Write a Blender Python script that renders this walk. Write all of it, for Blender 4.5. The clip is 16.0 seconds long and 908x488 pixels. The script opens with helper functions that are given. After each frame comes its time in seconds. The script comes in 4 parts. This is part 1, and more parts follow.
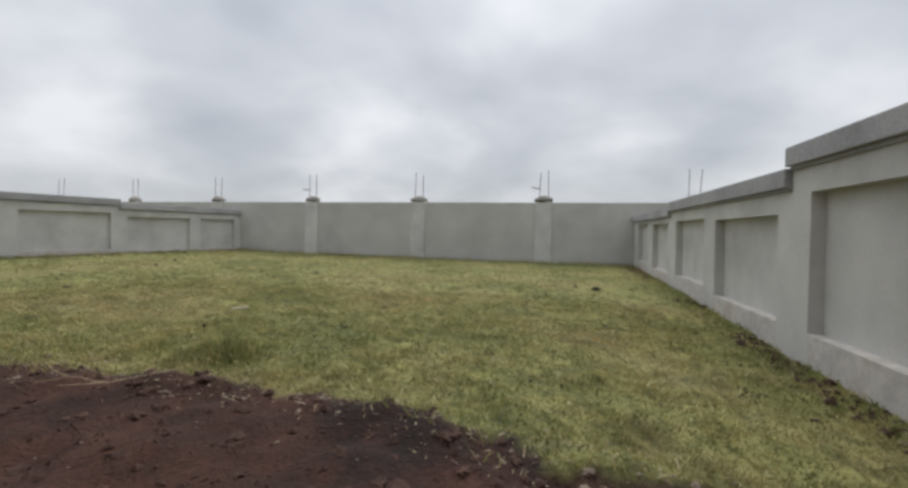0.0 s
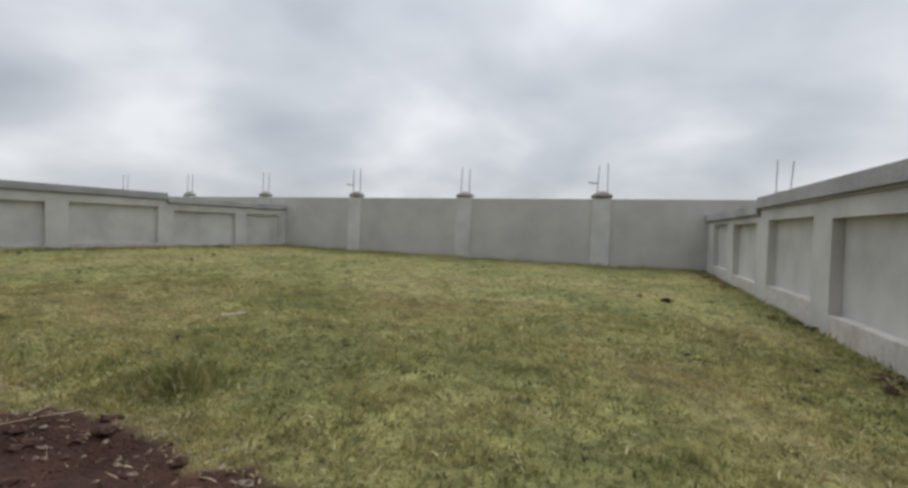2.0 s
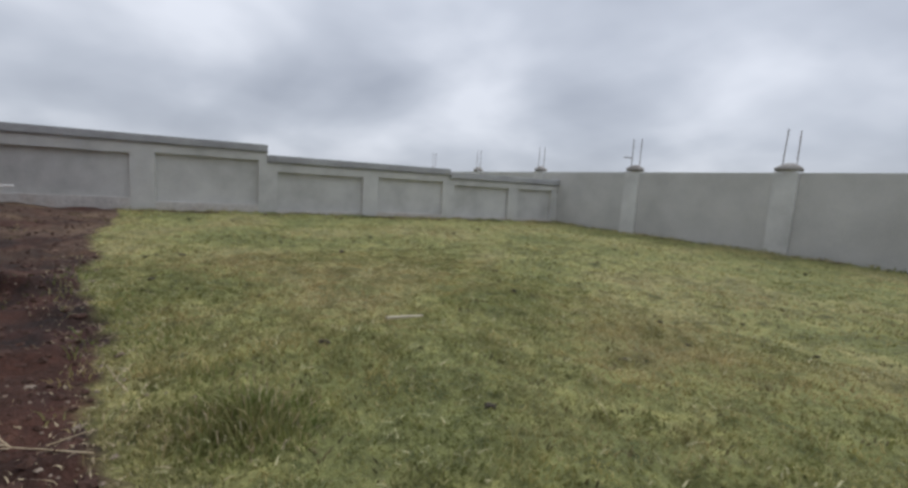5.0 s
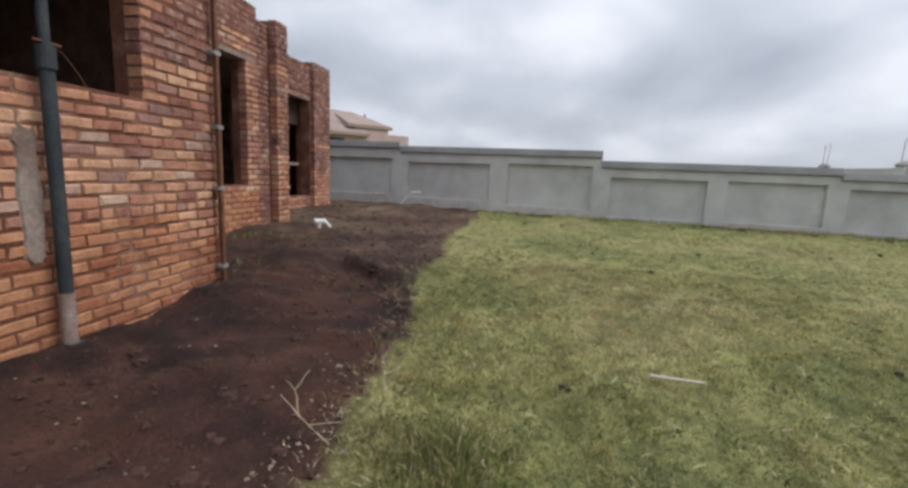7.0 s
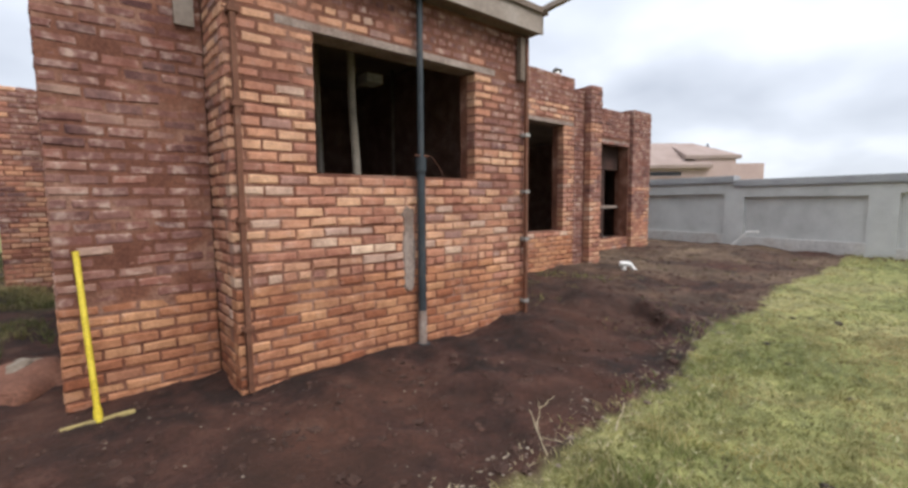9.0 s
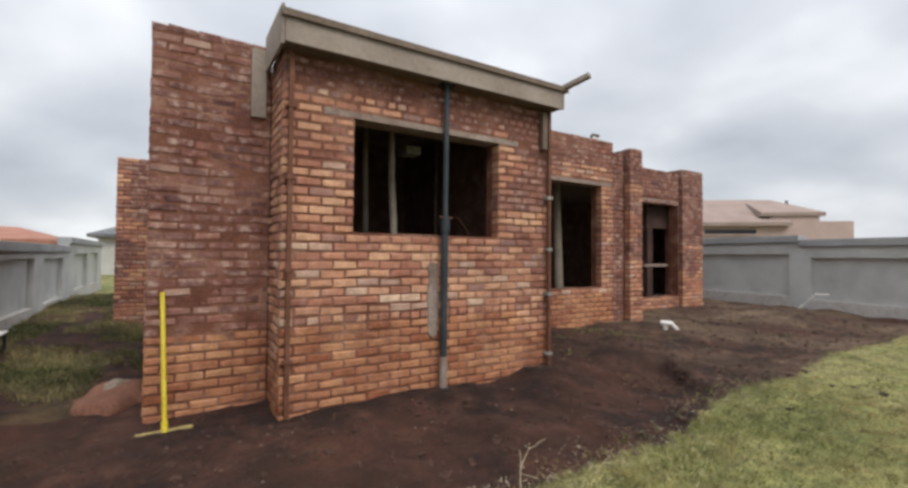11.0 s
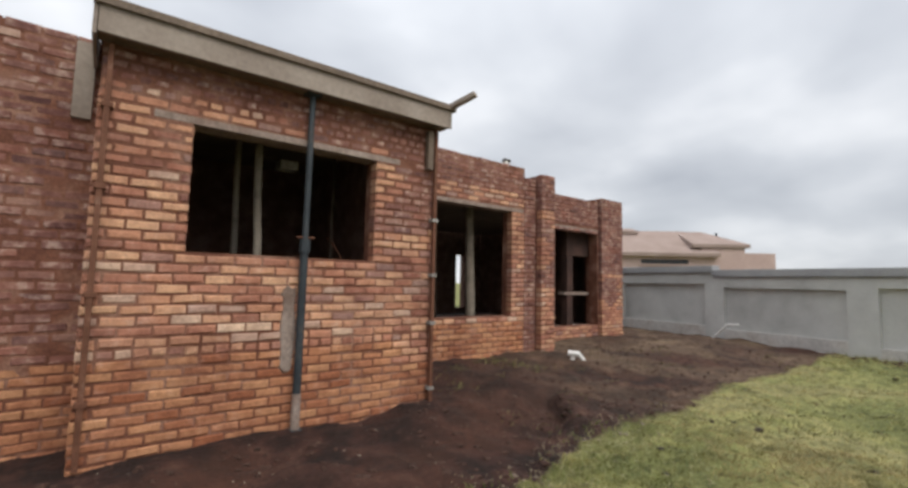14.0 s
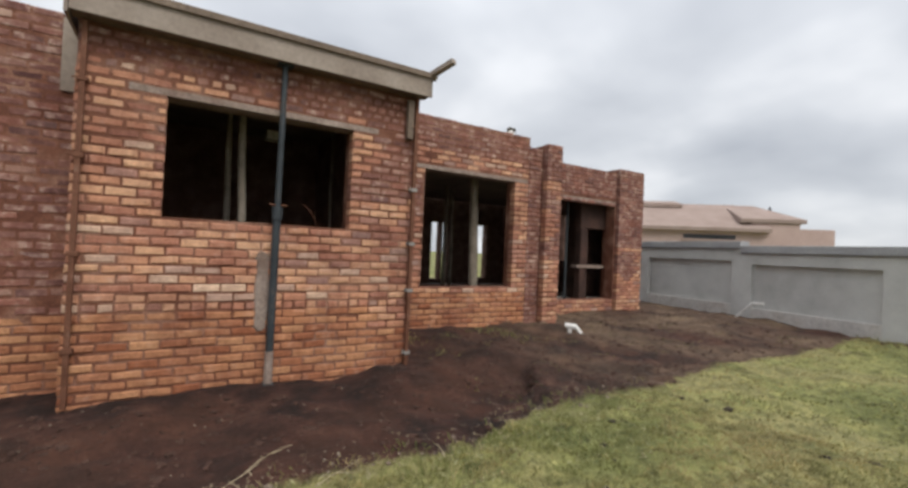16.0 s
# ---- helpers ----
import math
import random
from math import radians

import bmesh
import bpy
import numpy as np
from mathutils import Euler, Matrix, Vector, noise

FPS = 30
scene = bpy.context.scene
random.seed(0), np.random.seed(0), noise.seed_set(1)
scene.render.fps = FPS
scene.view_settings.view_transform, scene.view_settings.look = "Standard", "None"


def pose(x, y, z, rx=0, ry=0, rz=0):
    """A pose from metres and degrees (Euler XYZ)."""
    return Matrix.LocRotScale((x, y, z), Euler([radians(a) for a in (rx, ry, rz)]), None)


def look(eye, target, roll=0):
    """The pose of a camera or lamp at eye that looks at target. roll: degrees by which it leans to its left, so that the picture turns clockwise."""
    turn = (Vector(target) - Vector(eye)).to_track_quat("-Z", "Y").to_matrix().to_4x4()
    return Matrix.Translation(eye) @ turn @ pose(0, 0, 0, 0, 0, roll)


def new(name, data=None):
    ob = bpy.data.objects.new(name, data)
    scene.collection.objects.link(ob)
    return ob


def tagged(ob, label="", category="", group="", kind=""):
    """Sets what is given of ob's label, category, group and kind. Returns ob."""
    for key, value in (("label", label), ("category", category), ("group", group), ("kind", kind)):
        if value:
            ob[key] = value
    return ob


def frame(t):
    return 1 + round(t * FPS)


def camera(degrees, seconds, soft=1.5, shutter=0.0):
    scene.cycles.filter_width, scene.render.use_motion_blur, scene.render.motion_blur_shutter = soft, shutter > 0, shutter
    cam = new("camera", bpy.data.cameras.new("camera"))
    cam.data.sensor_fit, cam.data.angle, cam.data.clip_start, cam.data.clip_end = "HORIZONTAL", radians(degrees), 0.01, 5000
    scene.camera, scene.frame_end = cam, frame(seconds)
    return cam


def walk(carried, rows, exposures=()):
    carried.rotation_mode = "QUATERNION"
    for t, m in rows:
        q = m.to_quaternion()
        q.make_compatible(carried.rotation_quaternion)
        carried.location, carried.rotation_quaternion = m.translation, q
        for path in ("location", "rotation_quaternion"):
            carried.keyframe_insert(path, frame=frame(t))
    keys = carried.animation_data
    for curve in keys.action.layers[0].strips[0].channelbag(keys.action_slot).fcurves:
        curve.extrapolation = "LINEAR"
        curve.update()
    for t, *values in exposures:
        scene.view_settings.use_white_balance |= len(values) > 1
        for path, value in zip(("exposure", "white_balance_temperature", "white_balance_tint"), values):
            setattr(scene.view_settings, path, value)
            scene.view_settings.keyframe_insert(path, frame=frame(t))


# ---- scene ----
cam = camera(90.1, 16.0, soft=3.0)
PATH = [
    (0, (-0.392, -0.391, 0.818), (-0.856, 1.554, 0.765), 0.6),
    (0.5, (-0.4, -0.16, 0.823), (-0.894, 1.778, 0.767), 1.0),
    (1, (-0.391, 0.122, 0.814), (-1.002, 2.026, 0.766), 0.7),
    (1.5, (-0.422, 0.366, 0.794), (-1.06, 2.261, 0.74), 1.2),
    (2, (-0.47, 0.647, 0.794), (-1.155, 2.525, 0.732), 1.4),
    (2.5, (-0.516, 0.888, 0.807), (-1.216, 2.76, 0.735), 1.6),
    (3, (-0.54, 1.178, 0.821), (-1.258, 3.043, 0.743), 1.8),
    (3.2, (-0.538, 1.283, 0.829), (-1.271, 3.141, 0.741), 1.8),
    (5.3, (-0.73, 2.283, 1.011), (-2.483, 3.21, 0.746), 2.7),
    (5.5, (-0.729, 2.315, 1.037), (-2.537, 3.121, 0.751), 2.3),
    (6, (-0.83, 2.497, 1.097), (-2.735, 3.025, 0.793), 2.2),
    (6.5, (-0.896, 2.642, 1.16), (-2.863, 2.808, 0.842), 1.0),
    (7, (-0.926, 2.853, 1.208), (-2.882, 2.576, 0.896), 2.4),
    (7.5, (-0.871, 2.977, 1.307), (-2.708, 2.257, 0.983), 3.2),
    (8, (-0.804, 3.099, 1.351), (-2.46, 2.014, 1.074), 0.2),
    (8.5, (-0.732, 3.346, 1.414), (-2.214, 2.024, 1.176), 0.3),
    (9, (-0.698, 3.64, 1.434), (-1.993, 2.127, 1.247), -0.5),
    (9.2, (-0.708, 3.772, 1.421), (-1.911, 2.183, 1.254), -0.6),
    (11.3, (-0.82, 4.403, 1.463), (-1.879, 2.708, 1.535), 0.5),
    (11.5, (-0.857, 4.416, 1.466), (-1.919, 2.723, 1.552), 0.7),
    (12, (-1.088, 4.427, 1.458), (-2.173, 2.752, 1.59), 1.1),
    (12.5, (-1.338, 4.461, 1.437), (-2.51, 2.848, 1.592), 2.2),
    (13, (-1.44, 4.449, 1.425), (-2.634, 2.853, 1.585), 2.4),
    (13.5, (-1.606, 4.502, 1.435), (-2.817, 2.92, 1.605), 1.9),
    (14, (-1.856, 4.596, 1.466), (-3.065, 3.011, 1.635), 1.3),
    (14.5, (-2.025, 4.798, 1.468), (-3.202, 3.187, 1.612), 1.1),
    (15, (-2.2, 5.023, 1.46), (-3.31, 3.361, 1.545), 1.4),
    (15.5, (-2.357, 5.128, 1.466), (-3.422, 3.436, 1.528), 1.9),
    (16, (-2.551, 5.141, 1.476), (-3.598, 3.437, 1.51), 2.6),
]
walk(cam, [(t, look(eye, target, roll)) for t, eye, target, roll in PATH],
     [(0, 0.0, 6500, 10), (2, 0.0, 6480, 10), (3.2, -0.08, 6450, 10), (5.5, -0.12, 6080, 12), (6.5, -0.04, 6150, 12), (8, 0.42, 6250, 11), (9, 0.55, 6250, 11),
      (11.5, 0.18, 6520, 10), (14, 0.18, 6520, 10), (16, 0.18, 6540, 10)])

# ---------------- light ----------------
SUN_AZ, SUN_EL = 0.0, 50.0
world = bpy.data.worlds.new("overcast")
scene.world = world
world.use_nodes = True
wn, wl = world.node_tree.nodes, world.node_tree.links
wn.clear()


def wnode(kind, **kw):
    n = wn.new(kind)
    for k, v in kw.items():
        if k in ("operation", "blend_type", "data_type", "sky_type", "noise_dimensions"):
            if k == "operation":
                n.operation = v
            elif k == "blend_type":
                n.blend_type = v
            elif k == "data_type":
                n.data_type = v
            elif k == "sky_type":
                n.sky_type = v
    return n


sky = wnode("ShaderNodeTexSky", sky_type="NISHITA")
sky.sun_disc = False
sky.sun_elevation, sky.sun_rotation = radians(SUN_EL), radians(SUN_AZ)
coord = wnode("ShaderNodeTexCoord")
sep = wnode("ShaderNodeSeparateXYZ")
wl.new(coord.outputs["Generated"], sep.inputs[0])
zc = wnode("ShaderNodeMath", operation="MAXIMUM")
wl.new(sep.outputs["Z"], zc.inputs[0])
zc.inputs[1].default_value = 0.0
zd = wnode("ShaderNodeMath", operation="ADD")
wl.new(zc.outputs[0], zd.inputs[0])
zd.inputs[1].default_value = 0.40
dx = wnode("ShaderNodeMath", operation="DIVIDE")
dy = wnode("ShaderNodeMath", operation="DIVIDE")
wl.new(sep.outputs["X"], dx.inputs[0])
wl.new(zd.outputs[0], dx.inputs[1])
wl.new(sep.outputs["Y"], dy.inputs[0])
wl.new(zd.outputs[0], dy.inputs[1])
plane = wnode("ShaderNodeCombineXYZ")
wl.new(dx.outputs[0], plane.inputs[0])
wl.new(dy.outputs[0], plane.inputs[1])
big = wnode("ShaderNodeTexNoise")
big.inputs["Scale"].default_value = 1.7
big.inputs["Detail"].default_value = 4.5
big.inputs["Roughness"].default_value = 0.42
big.inputs["Distortion"].default_value = 0.15
wl.new(plane.outputs[0], big.inputs["Vector"])
tone = wnode("ShaderNodeValToRGB")
tone.color_ramp.elements[0].position, tone.color_ramp.elements[0].color = 0.32, (0.42, 0.445, 0.49, 1)
tone.color_ramp.elements[1].position, tone.color_ramp.elements[1].color = 0.68, (0.81, 0.825, 0.85, 1)
mid = tone.color_ramp.elements.new(0.5)
mid.color = (0.57, 0.595, 0.635, 1)
wl.new(big.outputs["Fac"], tone.inputs[0])
dim = wnode("ShaderNodeMix", data_type="RGBA", blend_type="MULTIPLY")
dim.inputs["Factor"].default_value = 1.0
wl.new(sky.outputs[0], dim.inputs[6])
dim.inputs[7].default_value = (0.10, 0.10, 0.10, 1)
mixs = wnode("ShaderNodeMix", data_type="RGBA", blend_type="MIX")
mixs.inputs["Factor"].default_value = 0.93
wl.new(dim.outputs[2], mixs.inputs[6])
# an overcast sky is brightest overhead
zz = wnode("ShaderNodeMath", operation="MULTIPLY")
wl.new(zc.outputs[0], zz.inputs[0])
wl.new(zc.outputs[0], zz.inputs[1])
lift = wnode("ShaderNodeMath", operation="MULTIPLY_ADD")
wl.new(zz.outputs[0], lift.inputs[0])
lift.inputs[1].default_value, lift.inputs[2].default_value = 1.5, 1.0
high = wnode("ShaderNodeMix", data_type="RGBA", blend_type="MULTIPLY")
high.inputs["Factor"].default_value = 1.0
wl.new(tone.outputs["Color"], high.inputs[6])
wl.new(lift.outputs[0], high.inputs[7])
wl.new(high.outputs[2], mixs.inputs[7])
bg = wnode("ShaderNodeBackground")
bg.inputs["Strength"].default_value = 1.0
wl.new(mixs.outputs[2], bg.inputs["Color"])
wo = wnode("ShaderNodeOutputWorld")
wl.new(bg.outputs[0], wo.inputs["Surface"])

sun = new("sun", bpy.data.lights.new("sun", "SUN"))
sun.data.energy, sun.data.angle, sun.data.color = 1.9, radians(35), (1.0, 0.96, 0.90)
sun.matrix_world = look((30 * math.sin(radians(SUN_AZ)), 30 * math.cos(radians(SUN_AZ)), 30 * math.tan(radians(SUN_EL))), (0, 0, 0))


# ---------------- materials ----------------
def material(name, rough=0.85, metal=0.0):
    m = bpy.data.materials.new(name)
    m.use_nodes = True
    b = m.node_tree.nodes["Principled BSDF"]
    b.inputs["Roughness"].default_value = rough
    b.inputs["Metallic"].default_value = metal
    b.inputs["Specular IOR Level"].default_value = 0.3
    return m, m.node_tree.nodes, m.node_tree.links, b


def noise_node(nodes, links, vector, scale, detail=4.0, rough=0.55):
    n = nodes.new("ShaderNodeTexNoise")
    n.inputs["Scale"].default_value, n.inputs["Detail"].default_value = scale, detail
    n.inputs["Roughness"].default_value = rough
    links.new(vector, n.inputs["Vector"])
    return n.outputs["Fac"]


def ramp(nodes, links, fac, stops):
    r = nodes.new("ShaderNodeValToRGB")
    e = r.color_ramp.elements
    e[0].position, e[0].color = stops[0][0], (*stops[0][1], 1)
    e[1].position, e[1].color = stops[-1][0], (*stops[-1][1], 1)
    for p, c in stops[1:-1]:
        x = e.new(p)
        x.color = (*c, 1)
    links.new(fac, r.inputs[0])
    return r.outputs["Color"]


def mix(nodes, links, fac, a, b, blend="MIX"):
    n = nodes.new("ShaderNodeMix")
    n.data_type, n.blend_type = "RGBA", blend
    for s, v in ((n.inputs["Factor"], fac), (n.inputs[6], a), (n.inputs[7], b)):
        if isinstance(v, (int, float)):
            s.default_value = v
        elif isinstance(v, tuple):
            s.default_value = (*v, 1)
        else:
            links.new(v, s)
    return n.outputs[2]


def bump(nodes, links, b, height, strength, distance):
    n = nodes.new("ShaderNodeBump")
    n.inputs["Strength"].default_value, n.inputs["Distance"].default_value = strength, distance
    links.new(height, n.inputs["Height"])
    links.new(n.outputs[0], b.inputs["Normal"])


def place(nodes):
    return nodes.new("ShaderNodeNewGeometry").outputs["Position"]


def surface(name, stops, scale, rough=0.85, grain=60.0, bumpy=0.3, depth=0.004, metal=0.0, coarse=0.35):
    """A rough surface: a wide mottle and a fine grain."""
    m, n, l, b = material(name, rough, metal)
    p = place(n)
    wide = noise_node(n, l, p, scale, 5.0)
    fine = noise_node(n, l, p, grain, 3.0, 0.65)
    c = ramp(n, l, wide, stops)
    g = ramp(n, l, fine, [(0.3, (1 - coarse,) * 3), (0.7, (1.0 + coarse * 0.4,) * 3)])
    l.new(mix(n, l, 1.0, c, g, "MULTIPLY"), b.inputs["Base Color"])
    bump(n, l, b, fine, bumpy, depth)
    return m


def brick_material(name, islands, state):
    """state 0: clean face, 1: heavily wiped with mortar, 2: partly wiped."""
    m, n, l, b = material(name, 0.9)
    p = place(n)
    if islands:
        rnd = n.new("ShaderNodeNewGeometry").outputs["Random Per Island"]
    else:
        rnd = n.new("ShaderNodeObjectInfo").outputs["Random"]
    if state == 0:
        c = ramp(n, l, rnd, [(0.0, (0.325, 0.122, 0.060)), (0.2, (0.410, 0.182, 0.098)), (0.5, (0.485, 0.237, 0.123)), (0.75, (0.555, 0.302, 0.160)),
                             (0.90, (0.502, 0.234, 0.122)), (1.0, (0.405, 0.196, 0.115))])
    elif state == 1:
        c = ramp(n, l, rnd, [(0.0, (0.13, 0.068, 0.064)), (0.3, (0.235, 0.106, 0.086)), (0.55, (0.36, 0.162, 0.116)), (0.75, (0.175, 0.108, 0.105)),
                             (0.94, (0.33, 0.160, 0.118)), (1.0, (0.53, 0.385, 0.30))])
    else:
        c = ramp(n, l, rnd, [(0.0, (0.33, 0.155, 0.108)), (0.2, (0.48, 0.228, 0.150)), (0.42, (0.59, 0.312, 0.188)), (0.62, (0.69, 0.43, 0.265)),
                             (0.78, (0.50, 0.240, 0.155)), (0.90, (0.33, 0.205, 0.175)), (1.0, (0.75, 0.555, 0.40))])
    fine = noise_node(n, l, p, 48.0, 4.0, 0.7)
    midn = noise_node(n, l, p, 9.0, 4.0, 0.6)
    c = mix(n, l, 1.0, c, ramp(n, l, fine, [(0.25, (0.62, 0.6, 0.6)), (0.75, (1.15, 1.12, 1.1))]), "MULTIPLY")
    c = mix(n, l, 1.0, c, ramp(n, l, midn, [(0.3, (0.72, 0.66, 0.64)), (0.7, (1.10, 1.10, 1.10))]), "MULTIPLY")
    wipe = noise_node(n, l, p, 4.5, 7.0, 0.68)
    lo, hi, amount = ((0.55, 0.72, 0.5), (0.36, 0.60, 0.9), (0.50, 0.68, 0.5))[state]
    w = ramp(n, l, wipe, [(lo, (0, 0, 0)), (hi, (amount,) * 3)])
    c = mix(n, l, w, c, ramp(n, l, midn, [(0.32, (0.150, 0.072, 0.058)), (0.52, (0.245, 0.125, 0.098)), (0.66, (0.44, 0.31, 0.25))]))
    broad = noise_node(n, l, p, 1.6, 5.0, 0.65)
    c = mix(n, l, 1.0, c, ramp(n, l, broad, [(0.34, (0.70, 0.64, 0.66)), (0.50, (1.0, 1.0, 1.0)), (0.68, (1.14, 1.13, 1.10))]), "MULTIPLY")
    l.new(c, b.inputs["Base Color"])
    bump(n, l, b, fine, 0.7, 0.008)
    return m


BRICK = {(i, s): brick_material(f"brick_{'joined' if i else 'single'}_{('clean', 'wiped', 'part_wiped')[s]}", i, s) for i in (0, 1) for s in (0, 1, 2)}
MORTAR = surface("mortar", [(0.3, (0.115, 0.044, 0.028)), (0.5, (0.190, 0.080, 0.050)), (0.72, (0.34, 0.195, 0.140))], 2.5, 0.95, 45, 0.8, 0.01)
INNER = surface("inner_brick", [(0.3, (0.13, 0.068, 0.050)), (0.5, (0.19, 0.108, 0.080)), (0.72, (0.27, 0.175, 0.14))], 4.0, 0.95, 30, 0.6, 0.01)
# darker copy of the inner brick: the end room's shade is in its colour
INNERSHADE = surface("shaded_inner_brick", [(0.3, (0.035, 0.022, 0.018)), (0.7, (0.085, 0.045, 0.035))], 3.0, 0.95, 30, 0.6, 0.01)
PLASTER = surface("grey_plaster", [(0.25, (0.40, 0.396, 0.375)), (0.5, (0.515, 0.511, 0.488)), (0.75, (0.60, 0.595, 0.565))], 1.3, 0.92, 30, 0.1, 0.003, coarse=0.06)
FARPLASTER = surface("olive_grey_plaster", [(0.25, (0.375, 0.368, 0.345)), (0.5, (0.445, 0.437, 0.412)), (0.75, (0.505, 0.496, 0.468))], 1.1, 0.92, 30, 0.1, 0.003, coarse=0.06)
PLINTH = surface("stained_plaster", [(0.3, (0.46, 0.435, 0.405)), (0.5, (0.56, 0.535, 0.50)), (0.72, (0.42, 0.36, 0.315))], 1.8, 0.95, 14, 0.3, 0.008, coarse=0.2)
COPING = surface("coping_plaster", [(0.3, (0.27, 0.27, 0.275)), (0.5, (0.345, 0.345, 0.35)), (0.75, (0.43, 0.43, 0.425))], 1.1, 0.92, 30, 0.3, 0.004, coarse=0.2)
CONCRETE = surface("raw_concrete", [(0.3, (0.22, 0.20, 0.18)), (0.7, (0.36, 0.34, 0.31))], 3.0, 0.9, 40, 0.4, 0.005)
TIMBER = surface("form_timber", [(0.3, (0.23, 0.182, 0.148)), (0.55, (0.32, 0.265, 0.22)), (0.75, (0.37, 0.315, 0.27))], 1.6, 0.8, 20, 0.2, 0.003, coarse=0.18)
LINTEL = surface("stained_lintel", [(0.3, (0.20, 0.135, 0.105)), (0.7, (0.36, 0.29, 0.245))], 3.5, 0.9, 30, 0.3, 0.004)
DARKTIMBER = surface("dark_timber", [(0.3, (0.13, 0.095, 0.07)), (0.7, (0.22, 0.165, 0.125))], 2.0, 0.8, 40, 0.3, 0.003)
POLEWOOD = surface("gum_pole", [(0.3, (0.20, 0.165, 0.125)), (0.7, (0.36, 0.31, 0.25))], 3.0, 0.85, 50, 0.3, 0.004)
RUST = surface("rusty_steel", [(0.3, (0.13, 0.055, 0.032)), (0.6, (0.20, 0.09, 0.055)), (0.8, (0.30, 0.20, 0.15))], 7.0, 0.75, 80, 0.4, 0.002, metal=0.3)
PROPSTEEL = surface("grey_blue_steel", [(0.3, (0.032, 0.038, 0.043)), (0.6, (0.055, 0.064, 0.07)), (0.8, (0.12, 0.095, 0.08))], 5.0, 0.65, 60, 0.3, 0.002, metal=0.3)
REBAR = surface("rebar_steel", [(0.3, (0.20, 0.16, 0.15)), (0.7, (0.33, 0.28, 0.27))], 9.0, 0.8, 90, 0.3, 0.001, metal=0.2)
YELLOW = surface("yellow_paint", [(0.35, (0.60, 0.45, 0.03)), (0.7, (0.72, 0.57, 0.06))], 6.0, 0.5, 50, 0.2, 0.001)
OCHRE = surface("muddy_yellow_paint", [(0.35, (0.30, 0.23, 0.10)), (0.7, (0.46, 0.36, 0.14))], 9.0, 0.7, 50, 0.3, 0.002)
WHITE = surface("white_plastic", [(0.3, (0.62, 0.60, 0.56)), (0.7, (0.80, 0.79, 0.76))], 6.0, 0.5, 40, 0.15, 0.001, coarse=0.12)
PALEWALL = surface("pink_plaster", [(0.3, (0.42, 0.305, 0.275)), (0.7, (0.50, 0.375, 0.34))], 0.8, 0.9, 12, 0.2, 0.004, coarse=0.1)
TANROOF = surface("tan_roof_tile", [(0.3, (0.275, 0.205, 0.175)), (0.7, (0.345, 0.265, 0.23))], 1.2, 0.85, 14, 0.5, 0.02, coarse=0.2)
REDROOF = surface("red_roof_tile", [(0.3, (0.30, 0.13, 0.09)), (0.7, (0.42, 0.21, 0.15))], 1.2, 0.85, 14, 0.5, 0.02)
GREYROOF = surface("grey_roof_sheet", [(0.3, (0.11, 0.115, 0.12)), (0.7, (0.16, 0.165, 0.17))], 1.2, 0.6, 14, 0.2, 0.01)
DARKGLASS = surface("dark_glazing", [(0.3, (0.02, 0.022, 0.025)), (0.7, (0.04, 0.042, 0.045))], 1.0, 0.15, 10, 0.05, 0.001)
LEAF = surface("far_foliage", [(0.3, (0.035, 0.05, 0.025)), (0.7, (0.07, 0.085, 0.04))], 1.0, 0.9, 8, 0.5, 0.02)
DUNG = surface("dry_dung", [(0.3, (0.028, 0.022, 0.016)), (0.7, (0.06, 0.045, 0.03))], 8.0, 0.95, 50, 0.8, 0.01)
STRAW = surface("dry_stalk", [(0.3, (0.34, 0.27, 0.16)), (0.7, (0.52, 0.44, 0.30))], 8.0, 0.9, 60, 0.3, 0.002)
PALEWOOD = surface("bleached_wood", [(0.3, (0.42, 0.37, 0.28)), (0.7, (0.60, 0.54, 0.43))], 8.0, 0.9, 60, 0.3, 0.002)
STONE = surface("pale_rubble", [(0.3, (0.160, 0.115, 0.085)), (0.7, (0.310, 0.260, 0.205))], 6.0, 0.95, 50, 0.5, 0.005)
REDSOIL = surface("red_soil", [(0.3, (0.13, 0.055, 0.035)), (0.7, (0.22, 0.105, 0.07))], 3.0, 0.95, 30, 0.8, 0.02)
CLOD = surface("earth_clods", [(0.3, (0.040, 0.021, 0.015)), (0.7, (0.080, 0.042, 0.030))], 5.0, 0.95, 40, 0.8, 0.01)


